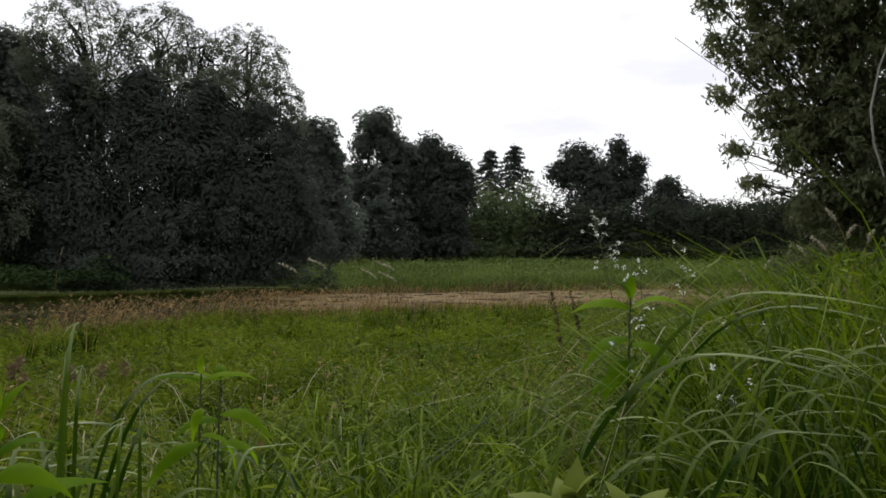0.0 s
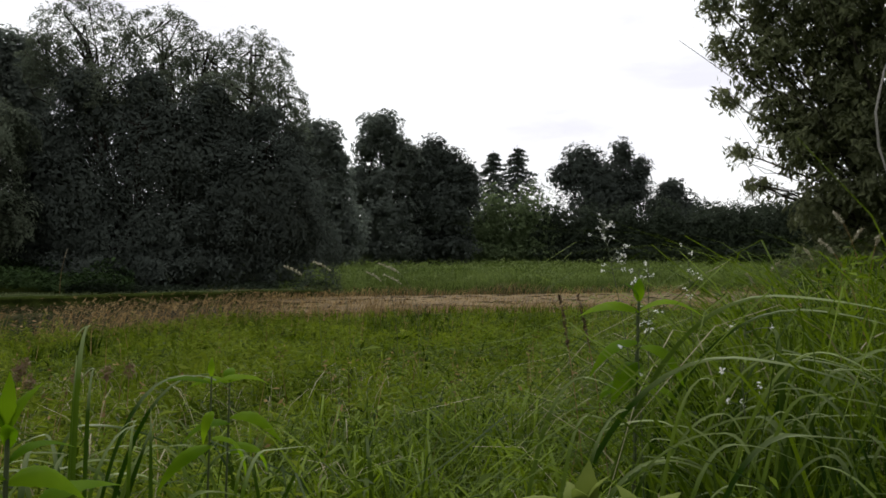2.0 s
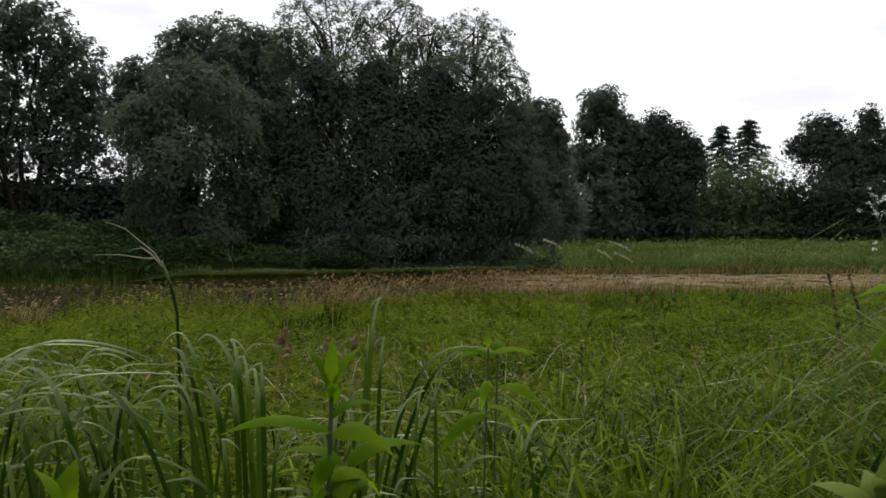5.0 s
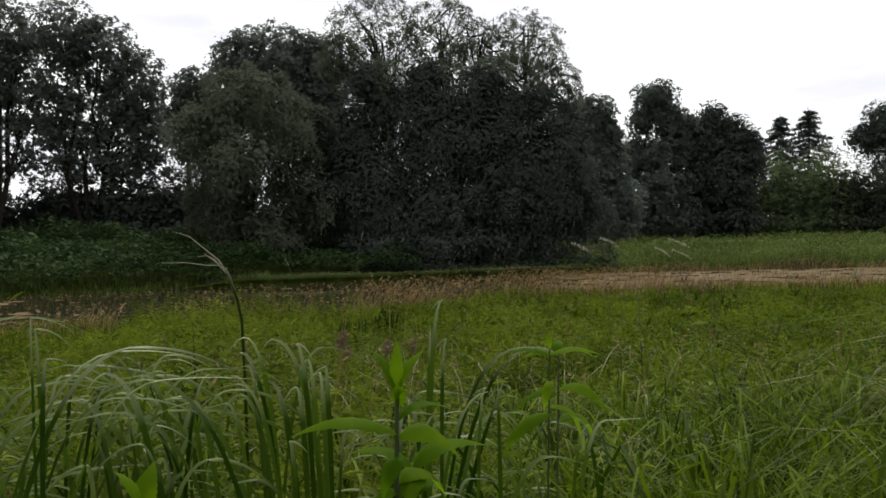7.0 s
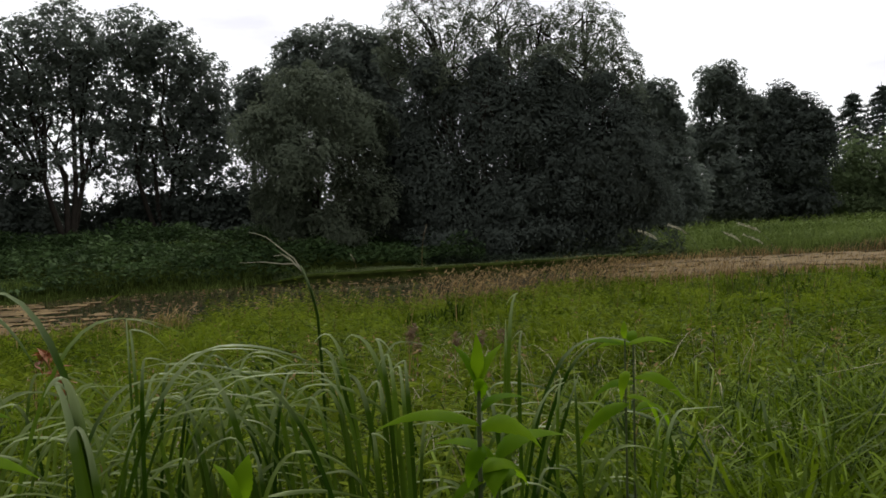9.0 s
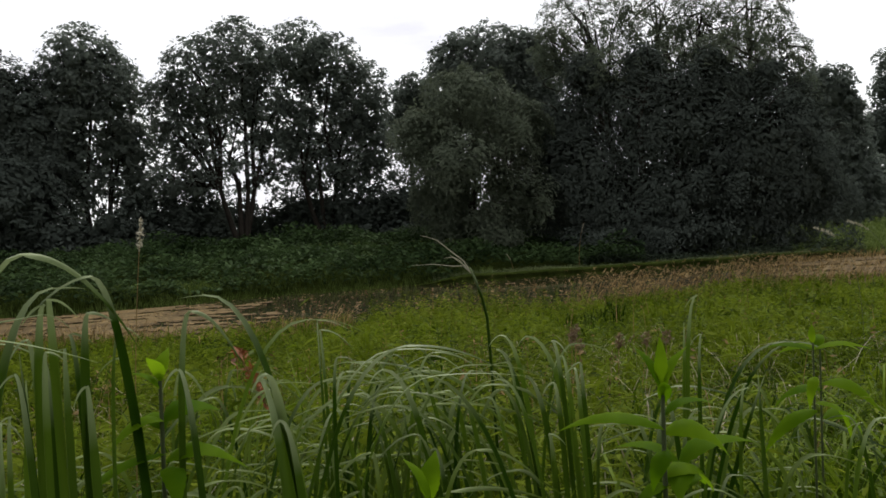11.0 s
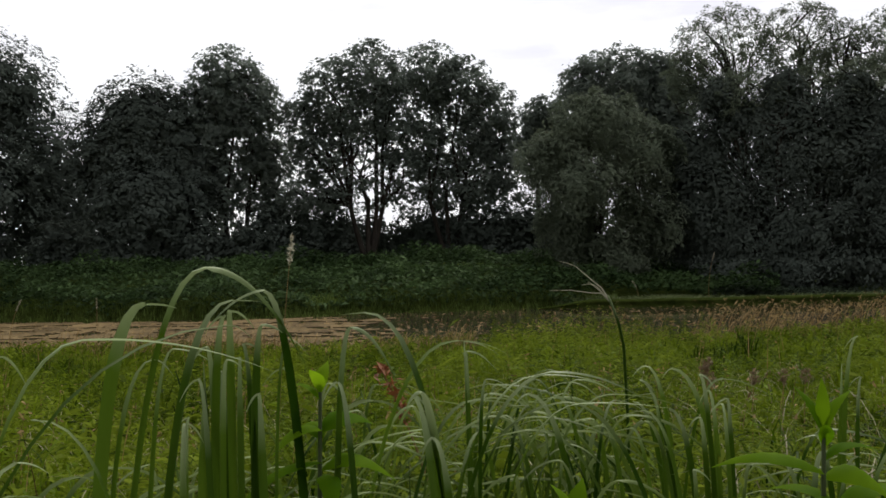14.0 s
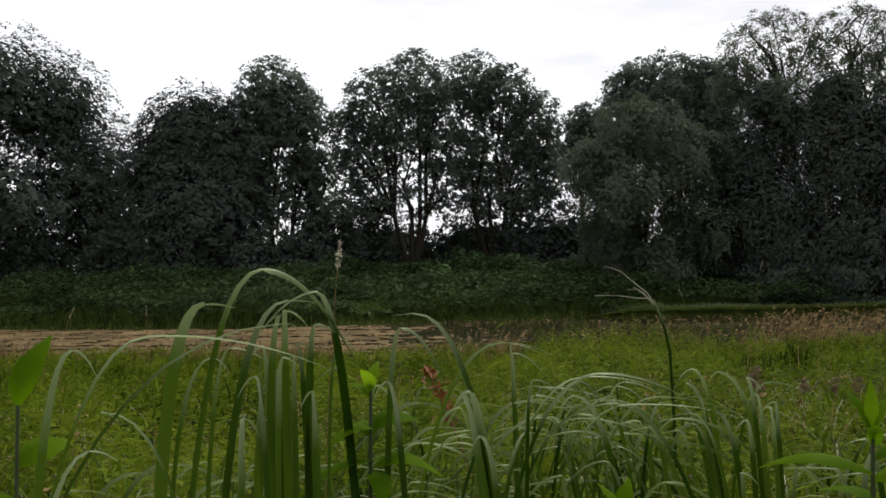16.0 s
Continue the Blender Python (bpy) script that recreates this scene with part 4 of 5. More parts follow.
def bank_plants(n, az0, az1, d0, d1, tall, size):
    az, d = rng.uniform(az0, az1, n), rng.uniform(d0, d1, n)
    d = d + 1.0 * np.clip((33 - az) / 3, 0, 1) * (az > 10)
    x, y = polar(az, np.interp(az, *FAR) + d)
    z = ground(x, y) + tall * rng.uniform(0.3, 1.0, n) * (1 + 0.8 * wave(x, y, 1.2, 4) + 0.5 * wave(x, y, 0.5, 1))
    return leaf_cloud(np.stack([x, y, z], -1), size, 1.2, 1.7)


stuff("bank_plants", "leafy green nettle and knotweed cover on the bank", "undergrowth", BANK_LEAF,
      bank_plants(52000, 20, 84, 0.3, 9.5, 0.65, 0.112), bank_plants(14000, 24, 84, 9.0, 16, 0.6, 0.15))
# the dark leaf colour here stands in for the willow's shade on the ground
stuff("bank_plants", "low cover under the great willow, coloured dark for its shade", "undergrowth", THICKET_LEAF, bank_plants(11000, 7, 24, 0.2, 10, 0.34, 0.09))
stuff("meadow_weeds", "leafy green weeds among the far meadow grass", "weeds", FIELD_GRASS,
      bank_plants(14000, -34, 9, 0.2, 9, 0.42, 0.06), bank_plants(10000, -34, 9, 8, 40, 0.55, 0.10))
stuff("bank_grass", "grass at the foot of the leafy bank", "grass", FIELD_GRASS, far_grass(9000, 30, 84, 0.0, 1.6, 0.35, 0.03))

# the tall weeds close on the right
def side_weeds(n, r0, r1):
    x, y = scatter(n, -37, -10, r0, r1)
    a = np.degrees(np.arctan2(-x, y))
    return x, y, np.interp(a, [-37, -24, -17, -10], [1.1, 1.05, 0.7, 0.15]) * np.interp(np.hypot(x, y), [1.2, 2.0, 5], [0.6, 1.0, 1.05])


x, y, rise = side_weeds(7000, 1.2, 5.0)
n = len(x)
h = (0.46 + 0.66 * rise) * rng.uniform(0.5, 1.1, n)
stuff("tall_weeds", "tall tangled grass beside the leafy tree", "weeds", SIDE_GRASS,
      blade_cloud(np.stack([x, y, ground(x, y)], -1), h, h * rng.uniform(0.2, 1.1, n), rng.uniform(0, 6.28, n), 0.0055 * rng.uniform(0.5, 1.5, n), 6,
                  rng.uniform(0.2, 0.8, n), rng.uniform(0.6, 2.6, n)))
x, y, rise = side_weeds(9000, 1.5, 5.0)
z = ground(x, y) + (0.42 + 0.62 * rise) * rng.uniform(0.3, 0.95, len(x))
stuff("tall_weeds", "narrow-leaved green weeds among tall grass", "weeds", SIDE_GRASS, leaf_cloud(np.stack([x, y, z], -1), 0.0125, 0.7, 3.4))
x, y, rise = side_weeds(190, 1.9, 4.5)
h = (0.44 + 0.62 * rise) * rng.uniform(0.6, 1.1, len(x))
stuff("dead_grass", "pale withered blades in the tangled grass", "grass", PALE_DEAD,
      blade_cloud(np.stack([x, y, ground(x, y)], -1), h, h * rng.uniform(0.4, 1.3, len(x)), rng.uniform(0, 6.28, len(x)), 0.0042 * rng.uniform(0.5, 1.4, len(x)), 7, rng.uniform(0.4, 1.0, len(x)), rng.uniform(0.6, 2.6, len(x))))

# ---- single plants close to the eye ----


def axes(az):
    a = math.radians(az)
    return np.array([math.cos(a), math.sin(a), 0]), np.array([-math.sin(a), math.cos(a), 0])


def strip(line, width, side, fold=0.34):
    """A leaf blade along a line: three points across, folded along the rib."""
    line, width = np.asarray(line, float), np.asarray(width, float)[:, None]
    along = unit(np.gradient(line, axis=0))
    side = unit(np.broadcast_to(side, line.shape) - along * (along * side).sum(1, keepdims=True))
    up = np.cross(side, along)
    v = np.stack([line - side * width / 2, line - up * width * fold, line + side * width / 2], 1).reshape(-1, 3)
    i = np.arange(len(line) - 1) * 3
    f = np.concatenate([np.stack([i, i + 1, i + 4, i + 3], -1), np.stack([i + 1, i + 2, i + 5, i + 4], -1)])
    return v, f


def smooth(me):
    me.polygons.foreach_set("use_smooth", np.ones(len(me.polygons), bool))
    return me


def reed_blade(parent, base, az, d, z, lean, reach, drop, width, material):
    """One blade that rises to its highest point at (az, d, z), having leant over to it, and falls on beyond it."""
    right, away = axes(az)
    drop = drop * 0.4 if abs(reach) < 0.045 else drop
    if abs(reach) + abs(drop) < 0.03:
        reach, drop = rng.choice((-1, 1)) * rng.uniform(0.014, 0.026), rng.uniform(0.010, 0.026)
    top = np.array([*polar(az, d), z])
    low = top - right * lean + away * rng.uniform(-0.05, 0.08)
    low[2] = float(ground(low[0], low[1])) - 0.02
    s = np.linspace(0, 1, 18)[:, None]
    over = abs(reach) + abs(drop)
    climb = np.sin(s * math.pi / 2) if over > 0.03 else s
    rise = low + (top - low) * np.array([1, 1, 0]) * s ** (1.8 if over > 0.045 else 2.4) + np.array([0, 0, 1]) * (z - low[2]) * climb
    line = rise
    if over > 0.03:
        u = np.linspace(0, 1, 14)[1:, None]
        wander = away * rng.uniform(-0.4, 0.4) * reach
        line = np.concatenate([rise, top + (right * reach + wander) * u - np.array([0, 0, 1]) * drop * u ** 2])
    run = np.concatenate([[0], np.cumsum(np.linalg.norm(np.diff(line, axis=0), axis=1))])
    ahead = run[-1] - run
    blunt = 0.20 if over > 0.06 else 0.11
    w = 0.92 * width * (0.62 + 0.38 * np.minimum(1, run / 0.35)) * np.clip(ahead / blunt, 0.03, 1) ** 0.7
    turn = rng.choice((-1, 1)) * (rng.uniform(0.3, 0.85) if over > 0.03 else rng.uniform(0, 0.45))
    me = smooth(mesh_of("blade", *strip(line - np.array(base), w, right * math.cos(turn) + away * math.sin(turn))))
    part("blade", me, material, parent)


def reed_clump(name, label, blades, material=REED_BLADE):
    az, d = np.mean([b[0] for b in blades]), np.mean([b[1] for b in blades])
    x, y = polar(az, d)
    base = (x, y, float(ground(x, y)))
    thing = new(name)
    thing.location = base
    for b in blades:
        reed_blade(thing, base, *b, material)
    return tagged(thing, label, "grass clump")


reed_clump("reed_clump", "tall grey-green reed blades arching over with pale tips", [
    (70.9, 1.05, 1.737, 0.059, 0.036, 0.018, 0.016), (67.0, 1.08, 1.773, 0.115, 0.128, 0.124, 0.009), (65.8, 1.04, 1.737, 0.101, 0.030, 0.008, 0.012), (63.2, 1.10, 1.744, -0.069, -0.067, 0.038, 0.013),
    (67.0, 1.08, 1.682, -0.018, -0.006, 0.009, 0.011), (61.6, 1.12, 1.682, 0.027, 0.008, 0.009, 0.008), (61.6, 1.15, 1.643, -0.042, -0.010, 0.011, 0.012), (69.8, 1.12, 1.668, 0.059, 0.017, 0.004, 0.007),
    (68.4, 1.15, 1.676, 0.045, 0.063, 0.035, 0.008)])
reed_clump("reed_clump", "dense clump of broad upright reed blades", [
    (66.4, 1.03, 1.720, 0.008, 0.000, 0.000, 0.0125), (66.2, 1.02, 1.726, -0.013, 0.005, 0.015, 0.013), (63.9, 1.05, 1.706, 0.008, 0.000, 0.000, 0.013), (68.4, 1.00, 1.656, -0.015, -0.004, 0.011, 0.012),
    (69.3, 1.00, 1.611, 0.011, 0.000, 0.000, 0.010), (66.9, 0.98, 1.676, -0.003, 0.006, 0.019, 0.010), (64.6, 1.10, 1.682, -0.009, 0.010, 0.043, 0.009), (65.2, 1.06, 1.67, 0.004, 0.0, 0.0, 0.013),
    (67.3, 1.07, 1.64, 0.006, 0.006, 0.012, 0.0125), (64.4, 1.03, 1.63, -0.006, 0.006, 0.01, 0.0125), (66.0, 1.10, 1.65, 0.0, 0.0, 0.0, 0.012), (68.0, 1.10, 1.6, 0.01, -0.01, 0.02, 0.012)])
reed_clump("reed_clump", "broad reed blades bending over with bright tips", [
    (56.8, 1.09, 1.713, -0.119, -0.029, 0.005, 0.011), (53.5, 1.06, 1.613, -0.037, -0.010, 0.010, 0.018), (53.8, 1.08, 1.606, -0.027, -0.005, 0.013, 0.014), (57.5, 1.12, 1.692, 0.033, 0.063, 0.079, 0.010),
    (49.4, 1.25, 1.657, 0.189, 0.090, 0.030, 0.006), (52.8, 1.05, 1.558, -0.024, 0.000, 0.000, 0.010), (48.1, 1.15, 1.612, 0.008, 0.026, 0.023, 0.008), (58.4, 1.12, 1.624, -0.024, -0.010, 0.009, 0.010)])
reed_clump("reed_clump", "long reed blades lying over at the edge of a clump", [
    (76.2, 0.90, 1.712, 0.154, 0.177, 0.044, 0.006), (67.6, 0.92, 1.717, 0.314, 0.013, 0.002, 0.005), (81.1, 0.86, 1.708, 0.054, 0.023, 0.008, 0.008), (80.5, 0.85, 1.623, 0.078, 0.022, 0.006, 0.007),
    (78.3, 0.95, 1.640, -0.122, -0.009, 0.016, 0.005), (68.1, 1.00, 1.676, -0.026, -0.005, 0.007, 0.006)])
reed_clump("reed_clump", "upright reed blades with curled bright tips", [
    (31.1, 1.32, 1.543, -0.007, -0.005, 0.016, 0.013), (30.6, 1.34, 1.547, -0.004, -0.004, 0.008, 0.011), (31.7, 1.36, 1.557, -0.016, -0.005, 0.018, 0.011), (33.8, 1.40, 1.587, -0.082, -0.009, 0.002, 0.011),
    (35.7, 1.38, 1.594, -0.065, -0.007, 0.002, 0.011), (35.9, 1.42, 1.566, -0.079, -0.008, 0.004, 0.010), (34.3, 1.36, 1.528, -0.049, -0.013, 0.004, 0.011), (32.7, 1.30, 1.525, -0.021, -0.009, 0.005, 0.010),
    (33.2, 1.30, 1.445, -0.013, -0.006, 0.004, 0.012), (36.5, 1.40, 1.533, -0.074, -0.014, -0.002, 0.010), (30.6, 1.40, 1.570, 0.092, 0.074, 0.029, 0.006)])
reed_clump("reed_clump", "loose sheaf of long reed blades arching over the tussock", [
    (43.3, 1.20, 1.611, 0.204, 0.142, 0.048, 0.008), (44.0, 1.22, 1.605, 0.202, 0.109, 0.020, 0.007), (41.6, 1.15, 1.574, 0.185, 0.130, 0.015, 0.005), (44.1, 1.30, 1.549, 0.058, -0.040, 0.009, 0.009),
    (44.5, 1.25, 1.574, -0.080, 0.000, 0.000, 0.010), (42.2, 1.30, 1.560, -0.080, -0.040, 0.015, 0.009), (40.0, 1.30, 1.525, -0.049, -0.035, 0.014, 0.010), (39.5, 1.25, 1.525, -0.059, -0.040, 0.020, 0.011),
    (47.9, 1.30, 1.522, -0.068, -0.070, 0.025, 0.009), (45.7, 1.30, 1.535, -0.061, -0.085, 0.026, 0.009), (43.6, 1.28, 1.530, -0.036, -0.055, 0.020, 0.008), (45.3, 1.30, 1.488, -0.043, -0.060, 0.022, 0.009)])
reed_clump("reed_clump", "reed blades with silvery curled tips in a tussock", [
    (48.0, 1.35, 1.630, -0.010, 0.054, 0.038, 0.008), (48.3, 1.32, 1.648, 0.003, 0.053, 0.022, 0.006), (35.8, 1.30, 1.562, -0.037, -0.049, 0.016, 0.009), (36.5, 1.28, 1.540, -0.073, -0.034, 0.012, 0.008),
    (32.6, 1.30, 1.590, -0.032, -0.024, 0.010, 0.010), (41.6, 1.30, 1.487, 0.031, 0.055, 0.037, 0.009), (41.4, 1.25, 1.451, -0.024, 0.000, 0.000, 0.009), (47.7, 1.28, 1.516, 0.073, 0.048, 0.009, 0.007),
    (38.2, 1.32, 1.550, 0.060, 0.060, 0.030, 0.008), (46.6, 1.36, 1.560, 0.050, 0.070, 0.030, 0.008), (40.6, 1.34, 1.580, 0.080, 0.080, 0.040, 0.007), (37.2, 1.30, 1.510, -0.050, -0.040, 0.020, 0.009)])
reed_clump("reed_clump", "tall single reed blade with smaller curled ones", [
    (23.0, 1.25, 1.651, 0.027, 0.004, 0.003, 0.012), (23.7, 1.30, 1.607, 0.018, -0.006, 0.013, 0.009), (22.7, 1.28, 1.590, 0.017, 0.005, 0.003, 0.008), (17.4, 1.30, 1.572, 0.151, 0.040, 0.009, 0.008),
    (20.3, 1.20, 1.523, 0.095, 0.010, 0.001, 0.006), (24.3, 1.10, 1.514, 0.040, 0.009, 0.001, 0.007), (21.7, 1.20, 1.400, 0.047, 0.047, 0.012, 0.007), (19.4, 1.25, 1.537, 0.002, 0.000, 0.000, 0.007),
    (13.4, 1.20, 1.473, 0.035, 0.012, -0.002, 0.007), (20.3, 1.22, 1.525, 0.016, 0.000, 0.000, 0.006)])
reed_clump("grass_clump", "long dark grass blades arching over the weeds", material=TUSSOCK_BLADE, blades=[
    (-18.1, 1.30, 1.598, 0.330, 0.188, 0.038, 0.010), (-20.5, 1.60, 1.673, 0.357, 0.208, 0.026, 0.012), (-22.2, 1.70, 1.644, 0.380, 0.165, 0.028, 0.010), (-20.5, 1.50, 1.623, -0.020, -0.008, 0.005, 0.014),
    (-22.0, 1.15, 1.524, 0.181, 0.112, 0.004, 0.009), (-18.0, 1.10, 1.517, 0.108, 0.072, 0.020, 0.008), (-8.6, 1.40, 1.549, 0.129, 0.060, 0.020, 0.008)])
reed_clump("grass_clump", "curved grass blades low among the weeds", material=TUSSOCK_BLADE, blades=[
    (-11.4, 1.25, 1.526, 0.090, 0.008, 0.002, 0.007), (-16.4, 1.20, 1.582, 0.095, 0.009, -0.002, 0.006), (-23.6, 1.10, 1.522, -0.065, -0.011, 0.002, 0.007), (-23.2, 1.05, 1.511, -0.166, -0.014, 0.003, 0.006),
    (-23.4, 1.50, 1.562, -0.020, 0.059, 0.034, 0.010), (-24.8, 1.40, 1.577, 0.161, 0.087, -0.014, 0.007), (-8.9, 1.30, 1.507, 0.068, 0.038, 0.021, 0.007), (-22.4, 1.20, 1.566, 0.102, 0.102, -0.047, 0.006)])
reed_clump("grass_clump", "small clump of pale-tipped grass blades", [
    (16.6, 1.3, 1.57, 0.18, 0.06, 0.03, 0.009), (19.0, 1.25, 1.53, 0.12, 0.03, 0.0, 0.008), (26.3, 1.1, 1.52, 0.02, 0.04, 0.01, 0.009),
    (12.4, 1.2, 1.48, 0.07, 0.06, 0.0, 0.007), (25.4, 1.3, 1.5, -0.03, -0.03, 0.02, 0.009), (14.0, 1.3, 1.46, -0.05, -0.03, 0.03, 0.007)])


def tussock(label, az0, az1, d, z, count):
    """A tussock of long fine blades that all flow over to both sides."""
    blades = []
    for _ in range(count):
        a, dd = rng.uniform(az0, az1), d + rng.normal(0, 0.12)
        way = 1 if rng.uniform() < 0.55 else -1
        blades.append((a, dd, z - 0.2 * rng.uniform(0, 1) ** 0.9, way * rng.uniform(0.02, 0.22), way * rng.uniform(0.04, 0.2), rng.uniform(0.03, 0.18), rng.uniform(0.0045, 0.0095)))
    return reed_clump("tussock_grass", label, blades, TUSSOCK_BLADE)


tussock("dense tussock of fine arching grass with silvery tops", 41, 49, 1.4, 1.58, 36)
tussock("tussock of fine drooping grass blades", 35, 42, 1.42, 1.57, 34)
tussock("tussock of fine grass beside reed blades", 48, 56, 1.5, 1.55, 32)
tussock("low tussock of curled grass under the reeds", 57, 68, 1.3, 1.50, 34)
tussock("low tussock of pale curled grass", 68, 80, 1.35, 1.48, 36)
tussock("low loose tussock beside a tall blade", 14, 30, 1.45, 1.46, 36)
tussock("loose tussock of arching grass", -20, -12, 1.45, 1.52, 24)
tussock("loose tussock of pale grass", -30, -20, 1.5, 1.60, 34)


def leaf_mesh(length, width, droop, tip=0.0):
    """A pointed leaf along +x with a soft toothed edge, arching down."""
    s = np.linspace(0, 1, 17)
    w = width * np.sin(np.clip(s, 0.02, 0.985) ** 0.75 * math.pi) ** 0.9
    w = np.where(np.arange(17) % 2, w * 1.06, w * 0.96)
    line = np.stack([s * length * (1 - 0.25 * droop * s), 0.02 * length * np.sin(s * 5), -droop * length * s ** 2 + 0.15 * length * np.sin(s * math.pi) * (0.6 - tip)], -1)
    return smooth(mesh_of("leaf", *strip(line, w, np.array([0, 1.0, 0]), 0.16)))


def leafy_weed(label, az, d, z, leaves, material=WEED_LEAF, stem=STEM, girth=0.004, lean=0.02, name="weed_plant"):
    """A weed: a straight stem and single leaves. Each leaf: metres below the top, length, width, bearing (0 to the right
    of one who looks at it, 90 away), degrees raised, droop."""
    x, y = polar(az, d)
    z0 = float(ground(x, y))
    right, away = axes(az)
    thing = new(name)
    thing.location = (x, y, z0)
    h = z - z0
    path = [np.array([0, 0, -0.02]) - right * lean, np.array([0, 0, h * 0.5]) - right * lean * 0.6, np.array([0, 0, h])]
    part("stem", smooth(mesh_of("stem", *tube(path, (girth * 1.2, girth, girth * 0.6), 7))), stem, thing)
    for down, length, width, bearing, raised, droop in leaves:
        b = math.radians(bearing)
        out = right * math.cos(b) + away * math.sin(b)
        leaf = part("leaf", leaf_mesh(length, width, droop), material, thing)
        leaf.matrix_local = Matrix.LocRotScale((0, 0, h - down), Euler((radians(rng.uniform(6, 24) * math.cos(b) + rng.uniform(-10, 10)), -radians(raised), math.atan2(out[1], out[0]))), None)
    return tagged(thing, label, "weed")


leafy_weed("young weed with bright pointed leaves in pairs", 59.4, 1.14, 1.61, [
    (0.0, 0.05, 0.018, 60, 60, 0.2), (0.0, 0.05, 0.018, 240, 55, 0.2), (0.01, 0.045, 0.02, 150, 45, 0.3), (0.05, 0.085, 0.035, 15, 20, 0.4), (0.05, 0.07, 0.035, 195, 10, 0.5),
    (0.06, 0.07, 0.03, 100, 25, 0.4), (0.10, 0.10, 0.034, -10, 15, 0.5), (0.09, 0.13, 0.026, 185, -12, 0.25), (0.11, 0.07, 0.03, 275, 5, 0.6), (0.2, 0.09, 0.034, 30, 5, 0.6), (0.2, 0.09, 0.034, 210, 5, 0.6)])
leafy_weed("weed with large glowing green leaves", 27.6, 0.96, 1.57, [
    (0.0, 0.062, 0.016, 85, 80, 0.05), (0.0, 0.06, 0.018, 150, 62, 0.1), (0.0, 0.06, 0.018, 25, 58, 0.1), (0.015, 0.045, 0.016, 270, 55, 0.2), (0.045, 0.125, 0.026, 178, 12, 0.22),
    (0.05, 0.09, 0.034, 8, 2, 0.5), (0.07, 0.05, 0.022, 235, -25, 0.5), (0.03, 0.07, 0.020, 20, 28, 0.4), (0.11, 0.065, 0.028, 165, -20, 0.5), (0.10, 0.08, 0.032, 30, 10, 0.6)])
leafy_weed("weed with wide flat leaves among white flowers", -12.3, 1.70, 1.655, [
    (0.0, 0.05, 0.022, 90, 75, 0.1), (0.02, 0.12, 0.048, 180, 8, 0.25), (0.02, 0.125, 0.05, 5, 14, 0.3), (0.0, 0.05, 0.02, 200, 55, 0.1), (0.08, 0.12, 0.055, 195, -8, 0.5),
    (0.09, 0.11, 0.05, 340, -5, 0.6), (0.12, 0.10, 0.045, 240, -10, 0.6), (0.16, 0.12, 0.05, 160, -5, 0.5), (0.17, 0.12, 0.05, 20, -5, 0.5)])
leafy_weed("young pale plant with upright downy leaves", -8.7, 1.05, 1.428, [
    (0.0, 0.07, 0.03, 80, 80, 0.0), (0.0, 0.07, 0.034, 330, 66, 0.1), (0.01, 0.09, 0.045, 185, 30, 0.15), (0.0, 0.06, 0.034, 250, 60, 0.15), (0.01, 0.07, 0.036, 120, 50, 0.2), (0.02, 0.08, 0.04, 20, 35, 0.3)], YOUNG_LEAF)
leafy_weed("young pale plant with two raised leaves", -12.6, 1.05, 1.415, [
    (0.0, 0.068, 0.036, 150, 55, 0.1), (0.0, 0.065, 0.042, 20, 55, 0.1), (0.02, 0.05, 0.03, 260, 40, 0.2)], YOUNG_LEAF)
leafy_weed("thin-stemmed weed with narrow drooping leaves", 15.7, 1.29, 1.57, [
    (0.0, 0.03, 0.01, 90, 70, 0.1), (0.01, 0.08, 0.018, 0, 5, 0.1), (0.01, 0.07, 0.018, 180, 8, 0.1), (0.05, 0.05, 0.016, 250, -20, 0.6), (0.09, 0.10, 0.026, 30, -20, 0.5), (0.10, 0.10, 0.026, 200, -15, 0.5)], girth=0.0022)
leafy_weed("small leafy weed in the grass", 14.5, 1.5, 1.53, [
    (0.0, 0.07, 0.02, 10, 10, 0.3), (0.0, 0.07, 0.02, 190, 10, 0.3), (0.0, 0.05, 0.02, 90, 40, 0.3), (0.06, 0.1, 0.03, 340, 0, 0.5), (0.07, 0.1, 0.03, 170, 0, 0.5), (0.12, 0.12, 0.035, 40, 0, 0.5)], girth=0.0025)
leafy_weed("plant with big smooth oval leaves", 82.6, 0.95, 1.655, [
    (0.0, 0.075, 0.028, 30, 62, 0.1), (0.055, 0.055, 0.036, 8, 25, 0.15), (0.09, 0.07, 0.034, 200, 20, 0.3)], girth=0.003)
leafy_weed("low plant with two smooth oval leaves", 43.6, 1.01, 1.45, [
    (0.0, 0.06, 0.028, 60, 70, 0.1), (0.0, 0.06, 0.028, 170, 65, 0.1), (0.02, 0.05, 0.03, 280, 50, 0.2)], girth=0.003)
leafy_weed("leafy weed with broad leaves low in the grass", 26.4, 1.0, 1.47, [
    (0.0, 0.10, 0.04, 15, 35, 0.4), (0.0, 0.08, 0.036, 170, 40, 0.4), (0.01, 0.07, 0.035, 260, 20, 0.5), (0.03, 0.08, 0.036, 60, 20, 0.5)])


def arc(az, d, z, lean, curl, n=12, power=2.5):
    """A stalk's line from the ground to its top at (az, d, z)."""
    right, away = axes(az)
    x, y = polar(az, d)
    low = np.array([x, y, 0]) - right * lean
    low[2] = float(ground(low[0], low[1])) - 0.02
    s = np.linspace(0, 1, n)[:, None]
    return low + right * lean * s ** power + np.array([0, 0, 1]) * (z - low[2]) * (s * (1 + curl) - curl * s ** 3)


